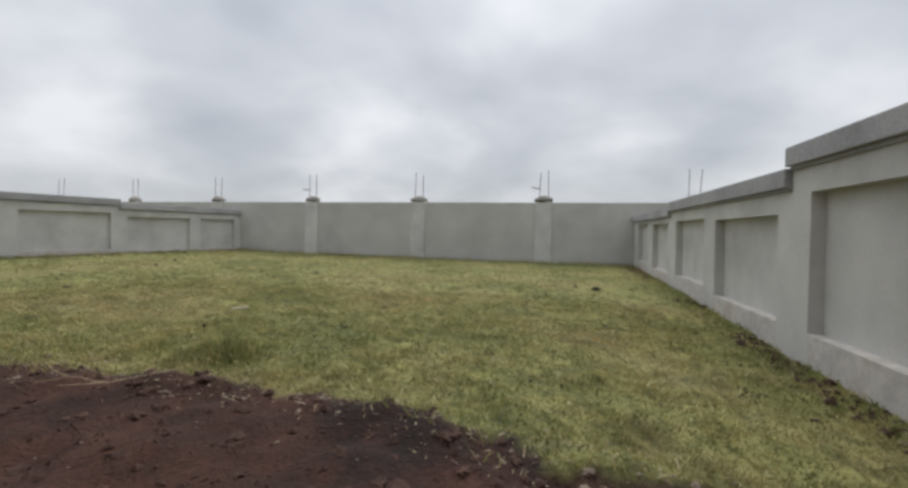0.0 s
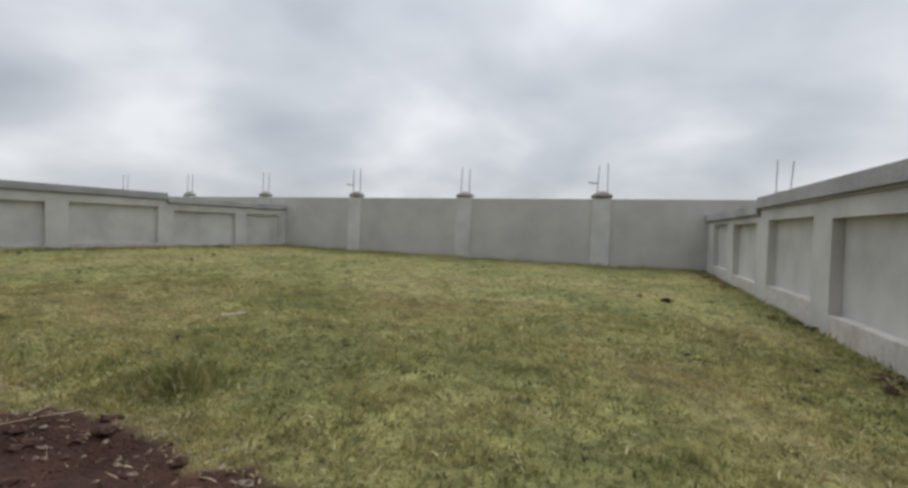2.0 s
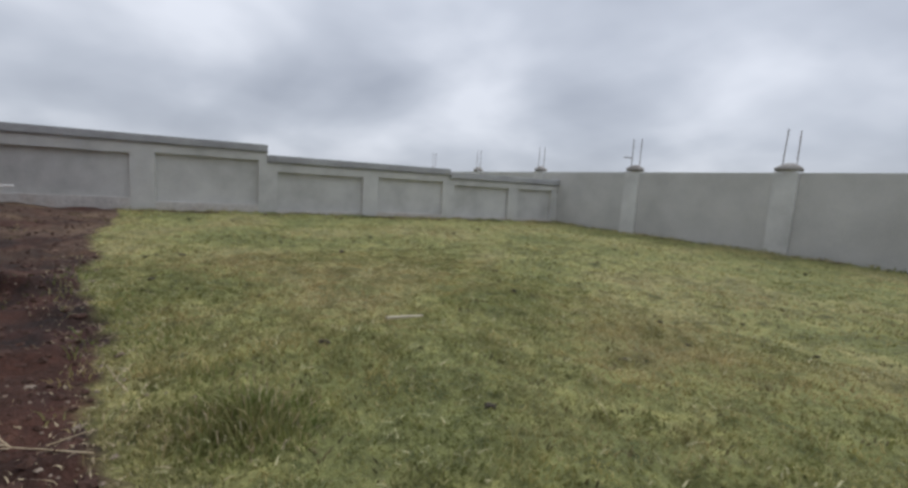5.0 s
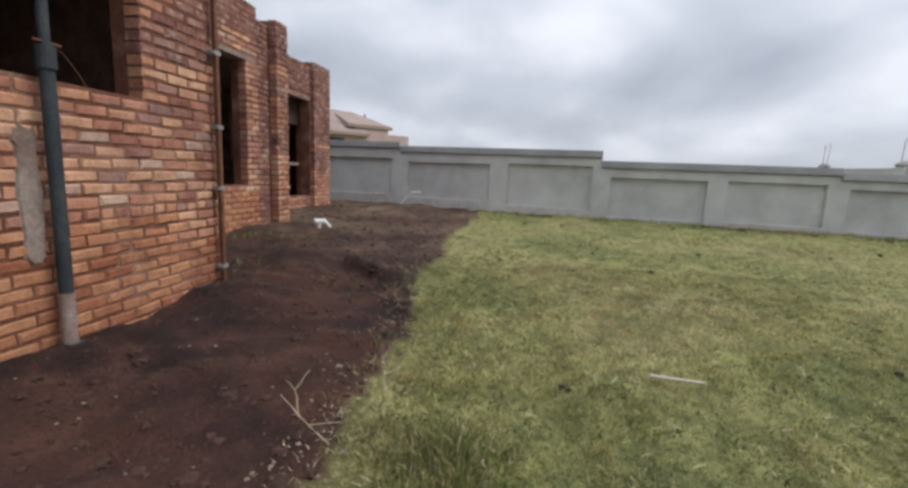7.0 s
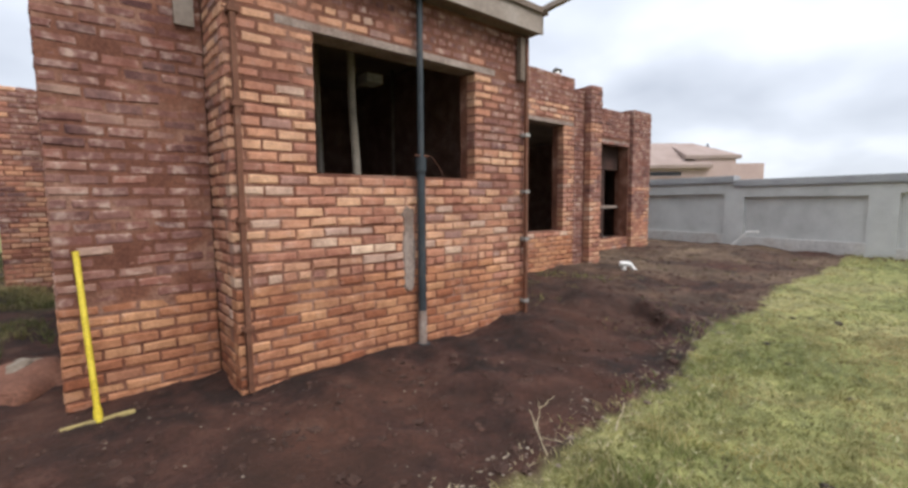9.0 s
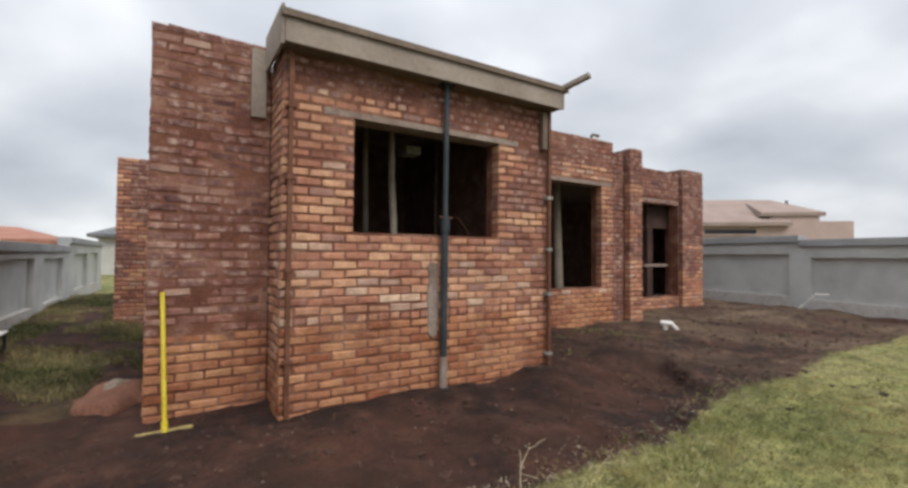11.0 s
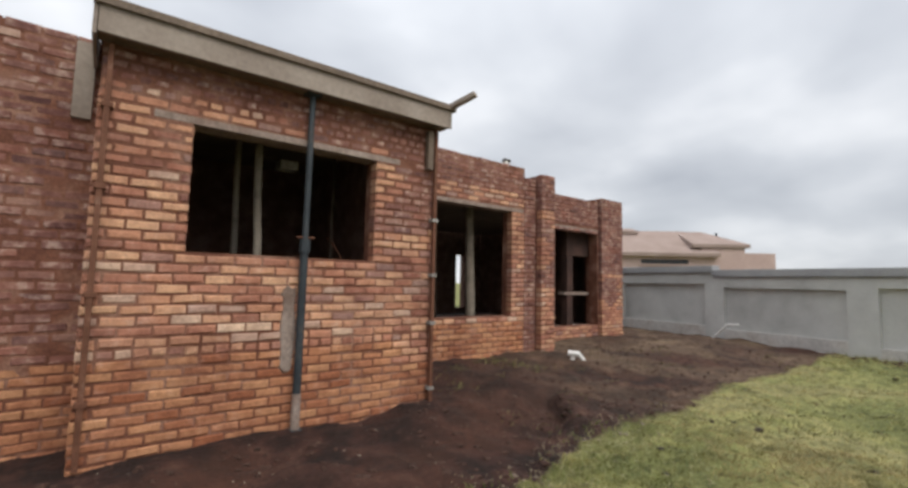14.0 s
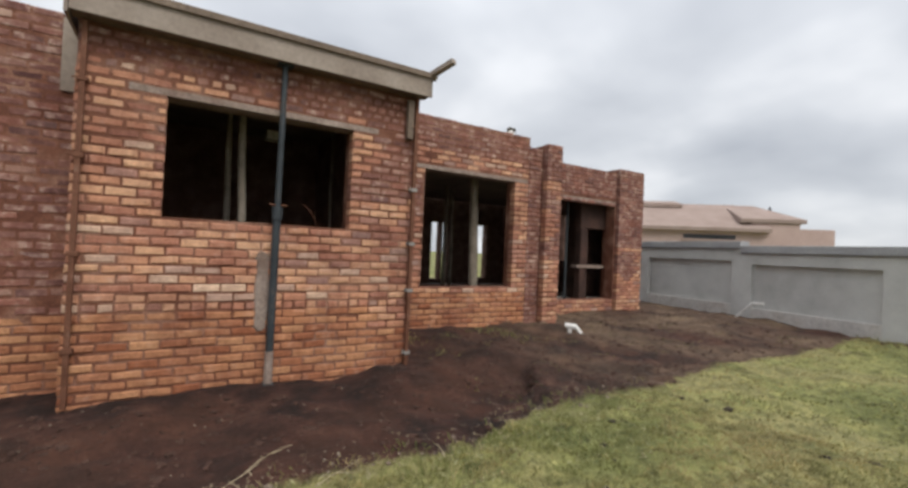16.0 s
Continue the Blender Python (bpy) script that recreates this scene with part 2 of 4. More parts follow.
def blade_material(name, stops):
    m, n, l, b = material(name, 0.7)
    rnd = n.new("ShaderNodeNewGeometry").outputs["Random Per Island"]
    p = place(n)
    c = ramp(n, l, rnd, stops)
    patch = noise_node(n, l, p, 0.45, 4.0, 0.6)
    c = mix(n, l, ramp(n, l, patch, [(0.42, (0, 0, 0)), (0.62, (0.75,) * 3)]), c, (0.40, 0.325, 0.175))
    c = mix(n, l, 1.0, c, ramp(n, l, noise_node(n, l, p, 2.3, 4.0, 0.6), [(0.36, (0.74, 0.80, 0.68)), (0.50, (1.0, 1.0, 1.0)), (0.66, (1.18, 1.12, 1.04))]), "MULTIPLY")
    c = mix(n, l, 1.0, c, ramp(n, l, noise_node(n, l, p, 7.5, 3.0, 0.6), [(0.36, (0.68, 0.70, 0.64)), (0.52, (1.02, 1.02, 1.0)), (0.66, (1.15, 1.13, 1.08))]), "MULTIPLY")
    l.new(c, b.inputs["Base Color"])
    thin = n.new("ShaderNodeBsdfTranslucent")
    l.new(c, thin.inputs["Color"])
    both = n.new("ShaderNodeMixShader")
    both.inputs[0].default_value = 0.45
    l.new(b.outputs[0], both.inputs[1])
    l.new(thin.outputs[0], both.inputs[2])
    l.new(both.outputs[0], n["Material Output"].inputs["Surface"])
    return m


BLADE = blade_material("lawn_blades", [(0.0, (0.180, 0.192, 0.070)), (0.4, (0.250, 0.252, 0.098)), (0.8, (0.330, 0.314, 0.138)), (1.0, (0.46, 0.42, 0.225))])
TUFTGREEN = blade_material("tuft_blades", [(0.0, (0.13, 0.17, 0.050)), (0.5, (0.21, 0.245, 0.078)), (0.8, (0.34, 0.32, 0.14)), (1.0, (0.50, 0.42, 0.24))])

PALECUT = surface("cut_grass", [(0.3, (0.34, 0.33, 0.17)), (0.7, (0.50, 0.46, 0.27))], 8.0, 0.9, 60, 0.3, 0.002)
# dark brown blades: lawn flecks, plus shade between clumps put into the colour
GAPSHADE = blade_material("gap_shade_blades", [(0.0, (0.050, 0.046, 0.024)), (0.6, (0.095, 0.085, 0.042)), (1.0, (0.17, 0.14, 0.075))])
DARKWEED = blade_material("dark_weeds", [(0.0, (0.045, 0.055, 0.022)), (0.6, (0.085, 0.095, 0.035)), (1.0, (0.15, 0.14, 0.06))])


def ground_material():
    m, n, l, b = material("lawn_and_earth", 0.95)
    p = place(n)
    a = n.new("ShaderNodeAttribute")
    a.attribute_name = "earth"
    wide = noise_node(n, l, p, 0.42, 5.0, 0.6)
    mid_ = noise_node(n, l, p, 2.6, 5.0, 0.65)
    fine = noise_node(n, l, p, 38.0, 4.0, 0.7)
    grass = ramp(n, l, wide, [(0.28, (0.115, 0.128, 0.050)), (0.42, (0.175, 0.180, 0.072)), (0.50, (0.245, 0.236, 0.098)), (0.58, (0.268, 0.238, 0.116)), (0.70, (0.160, 0.160, 0.066))])
    grass = mix(n, l, 1.0, grass, ramp(n, l, mid_, [(0.30, (0.42, 0.42, 0.36)), (0.44, (0.92, 0.92, 0.9)), (0.65, (1.15, 1.15, 1.12))]), "MULTIPLY")
    clump = noise_node(n, l, p, 9.0, 4.0, 0.65)
    grass = mix(n, l, 1.0, grass, ramp(n, l, clump, [(0.32, (0.45, 0.48, 0.40)), (0.48, (0.95, 0.95, 0.92)), (0.66, (1.25, 1.22, 1.12))]), "MULTIPLY")
    grass = mix(n, l, 1.0, grass, ramp(n, l, fine, [(0.3, (0.62, 0.66, 0.58)), (0.7, (1.18, 1.18, 1.14))]), "MULTIPLY")
    soil = ramp(n, l, mid_, [(0.30, (0.011, 0.007, 0.005)), (0.45, (0.025, 0.012, 0.009)), (0.57, (0.050, 0.021, 0.015)), (0.72, (0.092, 0.046, 0.032))])
    soil = mix(n, l, ramp(n, l, wide, [(0.5, (0, 0, 0)), (0.7, (0.6,) * 3)]), soil, (0.100, 0.042, 0.024))
    d = n.new("ShaderNodeAttribute")
    d.attribute_name = "dry"
    soil = mix(n, l, d.outputs["Fac"], soil, ramp(n, l, mid_, [(0.35, (0.078, 0.049, 0.033)), (0.55, (0.150, 0.101, 0.065)), (0.7, (0.195, 0.143, 0.091))]))
    soil = mix(n, l, 1.0, soil, ramp(n, l, fine, [(0.3, (0.6, 0.6, 0.6)), (0.72, (1.3, 1.28, 1.25))]), "MULTIPLY")
    l.new(mix(n, l, a.outputs["Fac"], grass, soil), b.inputs["Base Color"])
    bump(n, l, b, fine, 0.9, 0.03)
    return m


GROUND = ground_material()


# ---------------- building blocks ----------------
def part(name, bm, mat, parent=None, label="", smooth=False):
    me = bpy.data.meshes.new(name)
    bm.to_mesh(me)
    bm.free()
    me.materials.append(mat)
    if smooth:
        me.polygons.foreach_set("use_smooth", [True] * len(me.polygons))
    ob = new(name, me)
    if parent:
        ob.parent = parent
    if label:
        ob["label"] = label
    return ob


def thing(name, label, category, group="", kind="", at=None):
    ob = new(name)
    if at is not None:
        ob.matrix_world = at
    return tagged(ob, label, category, group, kind)


def box_bm(x0, x1, y0, y1, z0, z1, bevel=0.0, m=None, bm=None):
    bm = bm or bmesh.new()
    r = bmesh.ops.create_cube(bm, size=1.0)
    vs = r["verts"]
    for v in vs:
        v.co = Vector(((x0 + x1) / 2 + v.co.x * (x1 - x0), (y0 + y1) / 2 + v.co.y * (y1 - y0), (z0 + z1) / 2 + v.co.z * (z1 - z0)))
    if bevel:
        es = {e for v in vs for e in v.link_edges}
        made = bmesh.ops.bevel(bm, geom=list(es), offset=bevel, segments=2, affect="EDGES", profile=0.6)
        vs = list({v for f in made["faces"] for v in f.verts} | {v for v in vs if v.is_valid})
    if m is not None:
        bmesh.ops.transform(bm, matrix=m, verts=[v for v in vs if v.is_valid])
    return bm


def tube_bm(a, b, r0, r1=None, sides=10, bm=None, wobble=0.0, steps=1):
    """A round bar from a to b."""
    bm = bm or bmesh.new()
    r1 = r0 if r1 is None else r1
    a, b = Vector(a), Vector(b)
    q = (b - a).to_track_quat("Z", "Y")
    rings = []
    for i in range(steps + 1):
        t = i / steps
        c = a.lerp(b, t) + (q @ Vector((random.uniform(-1, 1), random.uniform(-1, 1), 0))) * (wobble if 0 < i < steps else 0)
        r = r0 + (r1 - r0) * t
        rings.append([bm.verts.new(c + q @ Vector((r * math.cos(2 * math.pi * k / sides), r * math.sin(2 * math.pi * k / sides), 0))) for k in range(sides)])
    for i in range(steps):
        for k in range(sides):
            bm.faces.new((rings[i][k], rings[i][(k + 1) % sides], rings[i + 1][(k + 1) % sides], rings[i + 1][k]))
    bm.faces.new(rings[0][::-1])
    bm.faces.new(rings[-1])
    return bm


def lump_bm(c, rx, ry, rz, seed, sub=2, rough=0.3, bm=None):
    bm = bm or bmesh.new()
    made = bmesh.ops.create_icosphere(bm, subdivisions=sub, radius=1.0)["verts"]
    for v in made:
        k = 1 + rough * noise.noise(v.co * 1.7 + Vector((seed * 3.1, seed * 1.3, 0)))
        v.co = Vector((c[0] + v.co.x * rx * k, c[1] + v.co.y * ry * k, c[2] + v.co.z * rz * k))
    return bm


def sm(t):
    t = min(1.0, max(0.0, t))
    return t * t * (3 - 2 * t)


def cl(t):
    return min(1.0, max(0.0, t))


def level(x, y):
    """The lie of the land."""
    u, v, r = cl((-x - 3) / 11), cl(y / 15), cl((x + 1) / 2.7)
    h = -0.14 + u * (0.19 - 0.02 * v) + r * (-0.27 + 0.26 * v) * sm((y + 3) / 4)
    h += 0.18 * sm((1.3 - y) / 2.6) * sm((-1.5 - x) / 4.5) * (1 - 0.75 * sm((-x - 11) / 3.5))
    h += 0.04 * sm((-x - 11) / 3.0) + 0.06 * math.exp(-((x + 2.1) / 1.1) ** 2 - ((y + 0.25) / 0.45) ** 2)
    h += 0.05 * math.exp(-((x + 6.7) / 1.0) ** 2 - ((y + 1.7) / 0.5) ** 2)
    h += 0.22 * sm((-3.0 - y) / 8.0) * sm((x + 0.6) / 1.0)
    return h


def edge_y(x):
    """Where the bare earth ends and the lawn begins."""
    return 2.02 - 0.42 * sm((x + 1.9) / 1.8) - 0.30 * sm((-x - 4.4) / 1.6) - 0.14 * sm((-x - 7.0) / 3.0) + 0.12 * sm((-x - 10.5) / 2.0)


def earth_at(x, y):
    n1 = noise.noise(Vector((x * 1.1, y * 1.1, 3.0))) * 0.20 + noise.noise(Vector((x * 4.3, y * 4.3, 1.0))) * 0.12
    e = cl(0.5 + (edge_y(x) + n1 + 0.10 * noise.noise(Vector((x * 9, y * 9, 2.0))) - y) / 0.09)
    if x > -0.5 and y < -1.5:
        e *= cl(0.95 + 0.8 * noise.noise(Vector((x * 0.9, y * 0.9, 8.0))))
    return e


def rough_level(x, y, e=None):
    e = earth_at(x, y) if e is None else e
    h = level(x, y)
    lawn = 0.035 * noise.noise(Vector((x * 0.9, y * 0.9, 0))) + 0.045 * noise.noise(Vector((x * 2.6, y * 3.4, 5))) + 0.034 * noise.noise(Vector((x * 6.0, y * 7.0, 5)))
    soil = 0.075 * noise.noise(Vector((x * 1.3, y * 1.3, 9))) + 0.045 * noise.noise(Vector((x * 3.7, y * 3.7, 2))) + 0.014 * noise.noise(Vector((x * 11, y * 11, 2)))
    across, along = (x + 6.3) * 0.59 - (y - 0.95) * 0.81, (x + 6.3) * 0.81 + (y - 0.95) * 0.59
    bank = 0.14 * sm(0.5 - (across + 0.10 * math.sin(along * 4.0)) / 0.16) * math.exp(-(min(0.0, across) / 0.55) ** 2)
    bank -= 0.035 * math.exp(-((across - 0.22) / 0.16) ** 2)
    hump = bank * math.exp(-(along / 0.62) ** 4) + 0.10 * math.exp(-((x + 7.2) / 0.7) ** 2 - ((y - 0.2) / 0.5) ** 2)
    hump += 0.10 * math.exp(-((x + 13.0) / 1.2) ** 2 - ((y + 0.6) / 0.8) ** 2)
    return h + lawn * (1 - e) + (soil + hump) * e


# ---------------- ground ----------------
def build_ground():
    xs = [-900, -300, -120, -60, -35, -24, -18] + list(np.arange(-16, -9, 0.25)) + list(np.arange(-9, 2.0, 0.06)) + [2.3, 3, 5, 9, 16, 30, 60, 120, 300, 900]
    ys = [-900, -300, -120, -60, -30, -20] + list(np.arange(-15, -3, 0.5)) + list(np.arange(-3, 7.0, 0.06)) + list(np.arange(7.1, 16, 0.15)) + [17, 20, 30, 60, 120, 300, 900]
    verts, earth = [], []
    for y in ys:
        for x in xs:
            inside = -17 < x < 2.2 and -15 < y < 16
            e = earth_at(x, y) if inside else 0.0
            earth.append(e)
            verts.append((x, y, rough_level(x, y, e) if inside else -0.15))
    nx = len(xs)
    faces = [(j * nx + i, j * nx + i + 1, (j + 1) * nx + i + 1, (j + 1) * nx + i) for j in range(len(ys) - 1) for i in range(nx - 1)]
    me = bpy.data.meshes.new("ground")
    me.from_pydata(verts, [], faces)
    a = me.attributes.new("earth", "FLOAT", "POINT")
    a.data.foreach_set("value", earth)
    d = me.attributes.new("dry", "FLOAT", "POINT")
    d.data.foreach_set("value", [sm((-v[0] - 5.5) / 4.5) * cl(0.55 + 1.1 * noise.noise(Vector((v[0] * 0.8, v[1] * 0.8, 31)))) if -17 < v[0] < 2 and -9 < v[1] < 3 else 0.0 for v in verts])
    me.polygons.foreach_set("use_smooth", [True] * len(faces))
    me.materials.append(GROUND)
    tagged(new("ground", me), "mown yellow-green lawn beside bare dark red-brown earth", "ground", kind="structure")


build_ground()


# ---------------- boundary walls ----------------
def panel_wall(name, label, a, b, bays, tops, end_pad=0.0, thick=0.26, recess=0.12, flip=False):
    """A plastered wall from a to b. bays: (s0, s1, panel bottom, panel top); tops: (s0, s1, z of the coping's top). The front looks to the left of a-b, or to the right if flipped."""
    a, b = Vector((*a, 0)), Vector((*b, 0))
    u = (b - a).normalized()
    n = Vector((-u.y, u.x, 0)) * (-1 if flip else 1)
    m = Matrix(((u.x, n.x, 0, a.x), (u.y, n.y, 0, a.y), (0, 0, 1, 0), (0, 0, 0, 1)))
    root = tagged(new(name), label, "wall", kind="structure")
    z0 = -0.6

    def piece(nm, s0, s1, y0, y1, za, zb, mat, bev=0.012, lab=""):
        part(nm, box_bm(s0, s1, y0, y1, za, zb, bev, m), mat, root, lab)

    for s0, s1, top in tops:
        cop = 0.22
        inside = [q for q in bays if q[0] >= s0 - 0.01 and q[1] <= s1 + 0.01]
        piece("coping", s0, s1, -thick - 0.03, 0.075, top - cop * 0.84, top, COPING, 0.012, "grey plastered coping")
        piece("drip_band", s0, s1, -thick - 0.01, 0.03, top - cop, top - cop * 0.84, COPING, 0.008)
        s = s0
        for q0, q1, zb, zt in inside:
            if q0 > s:
                piece("pillar", s, q0, -thick, 0, z0, top - cop, PLASTER, 0.0)
            piece("plinth", q0, q1, -thick, 0.0, z0, zb, PLINTH, 0.0, "stained plaster plinth")
            piece("beam", q0, q1, -thick, 0.0, zt, top - cop, PLASTER, 0.0)
            piece("panel", q0, q1, -thick, -recess, zb, zt, PLASTER, 0.0)
            s = q1
        if s < s1:
            piece("pillar", s, s1, -thick, 0, z0, top - cop, PLASTER, 0.0)
    return root


# left side, slightly skew to the house
LA, LB = (-16.2, -8.0), (-12.745, 15.03)
LSC = math.hypot(LB[0] - LA[0], LB[1] - LA[1]) / (LB[1] - LA[1])


def ls(y):
    return (y + 8.0) * LSC


panel_wall("wall_west", "grey plastered boundary wall with recessed panels and stepped coping", LA, LB,
           [(ls(p), ls(q), zb, zt) for p, q, zb, zt in
            [(-7.2, -4.55, 0.45, 1.58), (-4.05, -1.27, 0.42, 1.58), (-0.74, 1.90, 0.38, 1.49), (2.43, 4.82, 0.30, 1.54), (5.31, 7.72, 0.16, 1.25),
             (8.20, 10.36, 0.20, 1.28), (10.82, 12.9, 0.14, 1.19), (13.32, 14.75, 0.12, 1.20)]],
           [(ls(-8.0), ls(-1.0), 2.09), (ls(-1.0), ls(5.05), 1.97), (ls(5.05), ls(10.6), 1.70), (ls(10.6), ls(15.03), 1.60)], flip=True)

# right side
RA, RB = (1.75, -21.0), (1.75, 14.42)


def rs(y):
    return y + 21.0


panel_wall("wall_east", "grey plastered boundary wall with deep recessed panels and stepped coping", RA, RB,
           [(rs(p), rs(q), zb, zt) for p, q, zb, zt in
            [(-19.8, -17.6, 0.25, 1.45), (-16.9, -14.2, 0.25, 1.42), (-12.4, -10.1, 0.2, 1.30), (-9.15, -6.7, 0.22, 1.32), (-5.9, -3.6, 0.1, 1.3), (-3.1, -0.8, 0.0, 1.26), (-0.3, 1.50, -0.05, 1.22),
             (1.98, 4.26, -0.06, 1.21), (4.88, 6.84, -0.06, 1.03), (7.36, 9.15, 0.03, 1.07), (9.80, 11.50, 0.0, 1.05), (12.05, 13.64, 0.05, 1.08)]],
           [(rs(-21.0), rs(-13.2), 1.92), (rs(-13.2), rs(4.6), 1.655), (rs(4.6), rs(9.58), 1.46), (rs(9.58), rs(14.42), 1.36)])


# far side: one long wall with capped piers and starter bars
FK = -0.04
FM = Matrix.Translation((1.75, 14.45, 0)) @ Matrix.Rotation(math.atan(FK), 4, "Z") @ Matrix.Rotation(0.0095, 4, "Y")


def far_wall():
    root = tagged(new("wall_north"), "plain olive-grey plastered boundary wall with flush piers", "wall", kind="structure")
    part("wall_face", box_bm(-34, 14, 0, 0.22, -0.7, 1.775, 0.015, FM), FARPLASTER, root)
    return root


def bar_pier(x, seed):
    rnd = random.Random(seed)
    root = thing("wall_pier", "plastered wall pier with mortar cap and two bare starter bars", "pier", "piers of the far wall")
    part("shaft", box_bm(x - 0.27, x + 0.27, -0.05, 0.20, -0.7, 1.79, 0.015, FM), PLASTER, root)
    bm = bmesh.new()
    rings = []
    for w, z in ((0.30, 1.815), (0.31, 1.87), (0.25, 1.92), (0.13, 1.985), (0.05, 2.0)):
        rings.append([bm.verts.new(FM @ Vector((x + w * math.cos(k * math.pi / 6) * rnd.uniform(0.93, 1.06), 0.08 + w * 0.62 * math.sin(k * math.pi / 6), z + rnd.uniform(-0.012, 0.012)))) for k in range(12)])
    for i in range(len(rings) - 1):
        for k in range(12):
            bm.faces.new((rings[i][k], rings[i][(k + 1) % 12], rings[i + 1][(k + 1) % 12], rings[i + 1][k]))
    bm.faces.new(rings[0][::-1])
    bm.faces.new(rings[-1])
    part("cap", bm, CONCRETE, root, "rough grey mortar cap", True)
    for dxx in (-0.15, 0.15):
        top = rnd.uniform(2.72, 2.86)
        lean = rnd.uniform(-0.03, 0.05)
        part("starter_bar", tube_bm(FM @ Vector((x + dxx, 0.08, 1.85)), FM @ Vector((x + dxx + lean, 0.08, top)), 0.012, sides=6), REBAR, root, "thin rusty steel bar")
    if seed in (1, 3):
        part("bent_bar", tube_bm(FM @ Vector((x - 0.40, 0.02, 2.26)), FM @ Vector((x - 0.12, 0.08, 2.22)), 0.018, sides=6), REBAR, root)


far_wall()
for i, x in enumerate((1.65, -2.76, -7.07, -11.30, -15.62, -19.95, -24.3)):
    bar_pier(x, i)


# ---------------- the unfinished house ----------------
COURSE, PITCH, JOINT = 0.093, 0.255, 0.017
_bricks = {}


def brick_mesh(length, variant, key):
    """A brick: x along the wall, y into it; the face and its ends are chamfered and a little uneven."""
    k = (round(length, 2), variant, key)
    if k in _bricks:
        return _bricks[k]
    rnd = random.Random(hash((int(length * 100), variant)) & 0xffff)
    h, d, c = COURSE - JOINT, 0.14, 0.013
    L = max(0.02, round(length, 2))
    j = lambda s: rnd.uniform(-3.0 * s, 3.0 * s)
    out = rnd.uniform(-0.005, 0.004)
    front = [(c + j(.004), out, c + j(.003)), (L - c + j(.004), out, c + j(.003)), (L - c + j(.004), out, h - c + j(.003)), (c + j(.004), out, h - c + j(.003))]
    ring = [(j(.002), c, j(.002)), (L + j(.002), c, j(.002)), (L + j(.002), c, h + j(.002)), (j(.002), c, h + j(.002))]
    back = [(0, d, 0), (L, d, 0), (L, d, h), (0, d, h)]
    v = front + ring + back
    f = [(0, 1, 2, 3)]
    for q in (0, 4):
        for i in range(4):
            f.append((q + i, q + 4 + i, q + 4 + (i + 1) % 4, q + (i + 1) % 4))
    me = bpy.data.meshes.new("brick")
    me.from_pydata(v, [], f)
    me.materials.append(BRICK[key])
    _bricks[k] = me
    return me


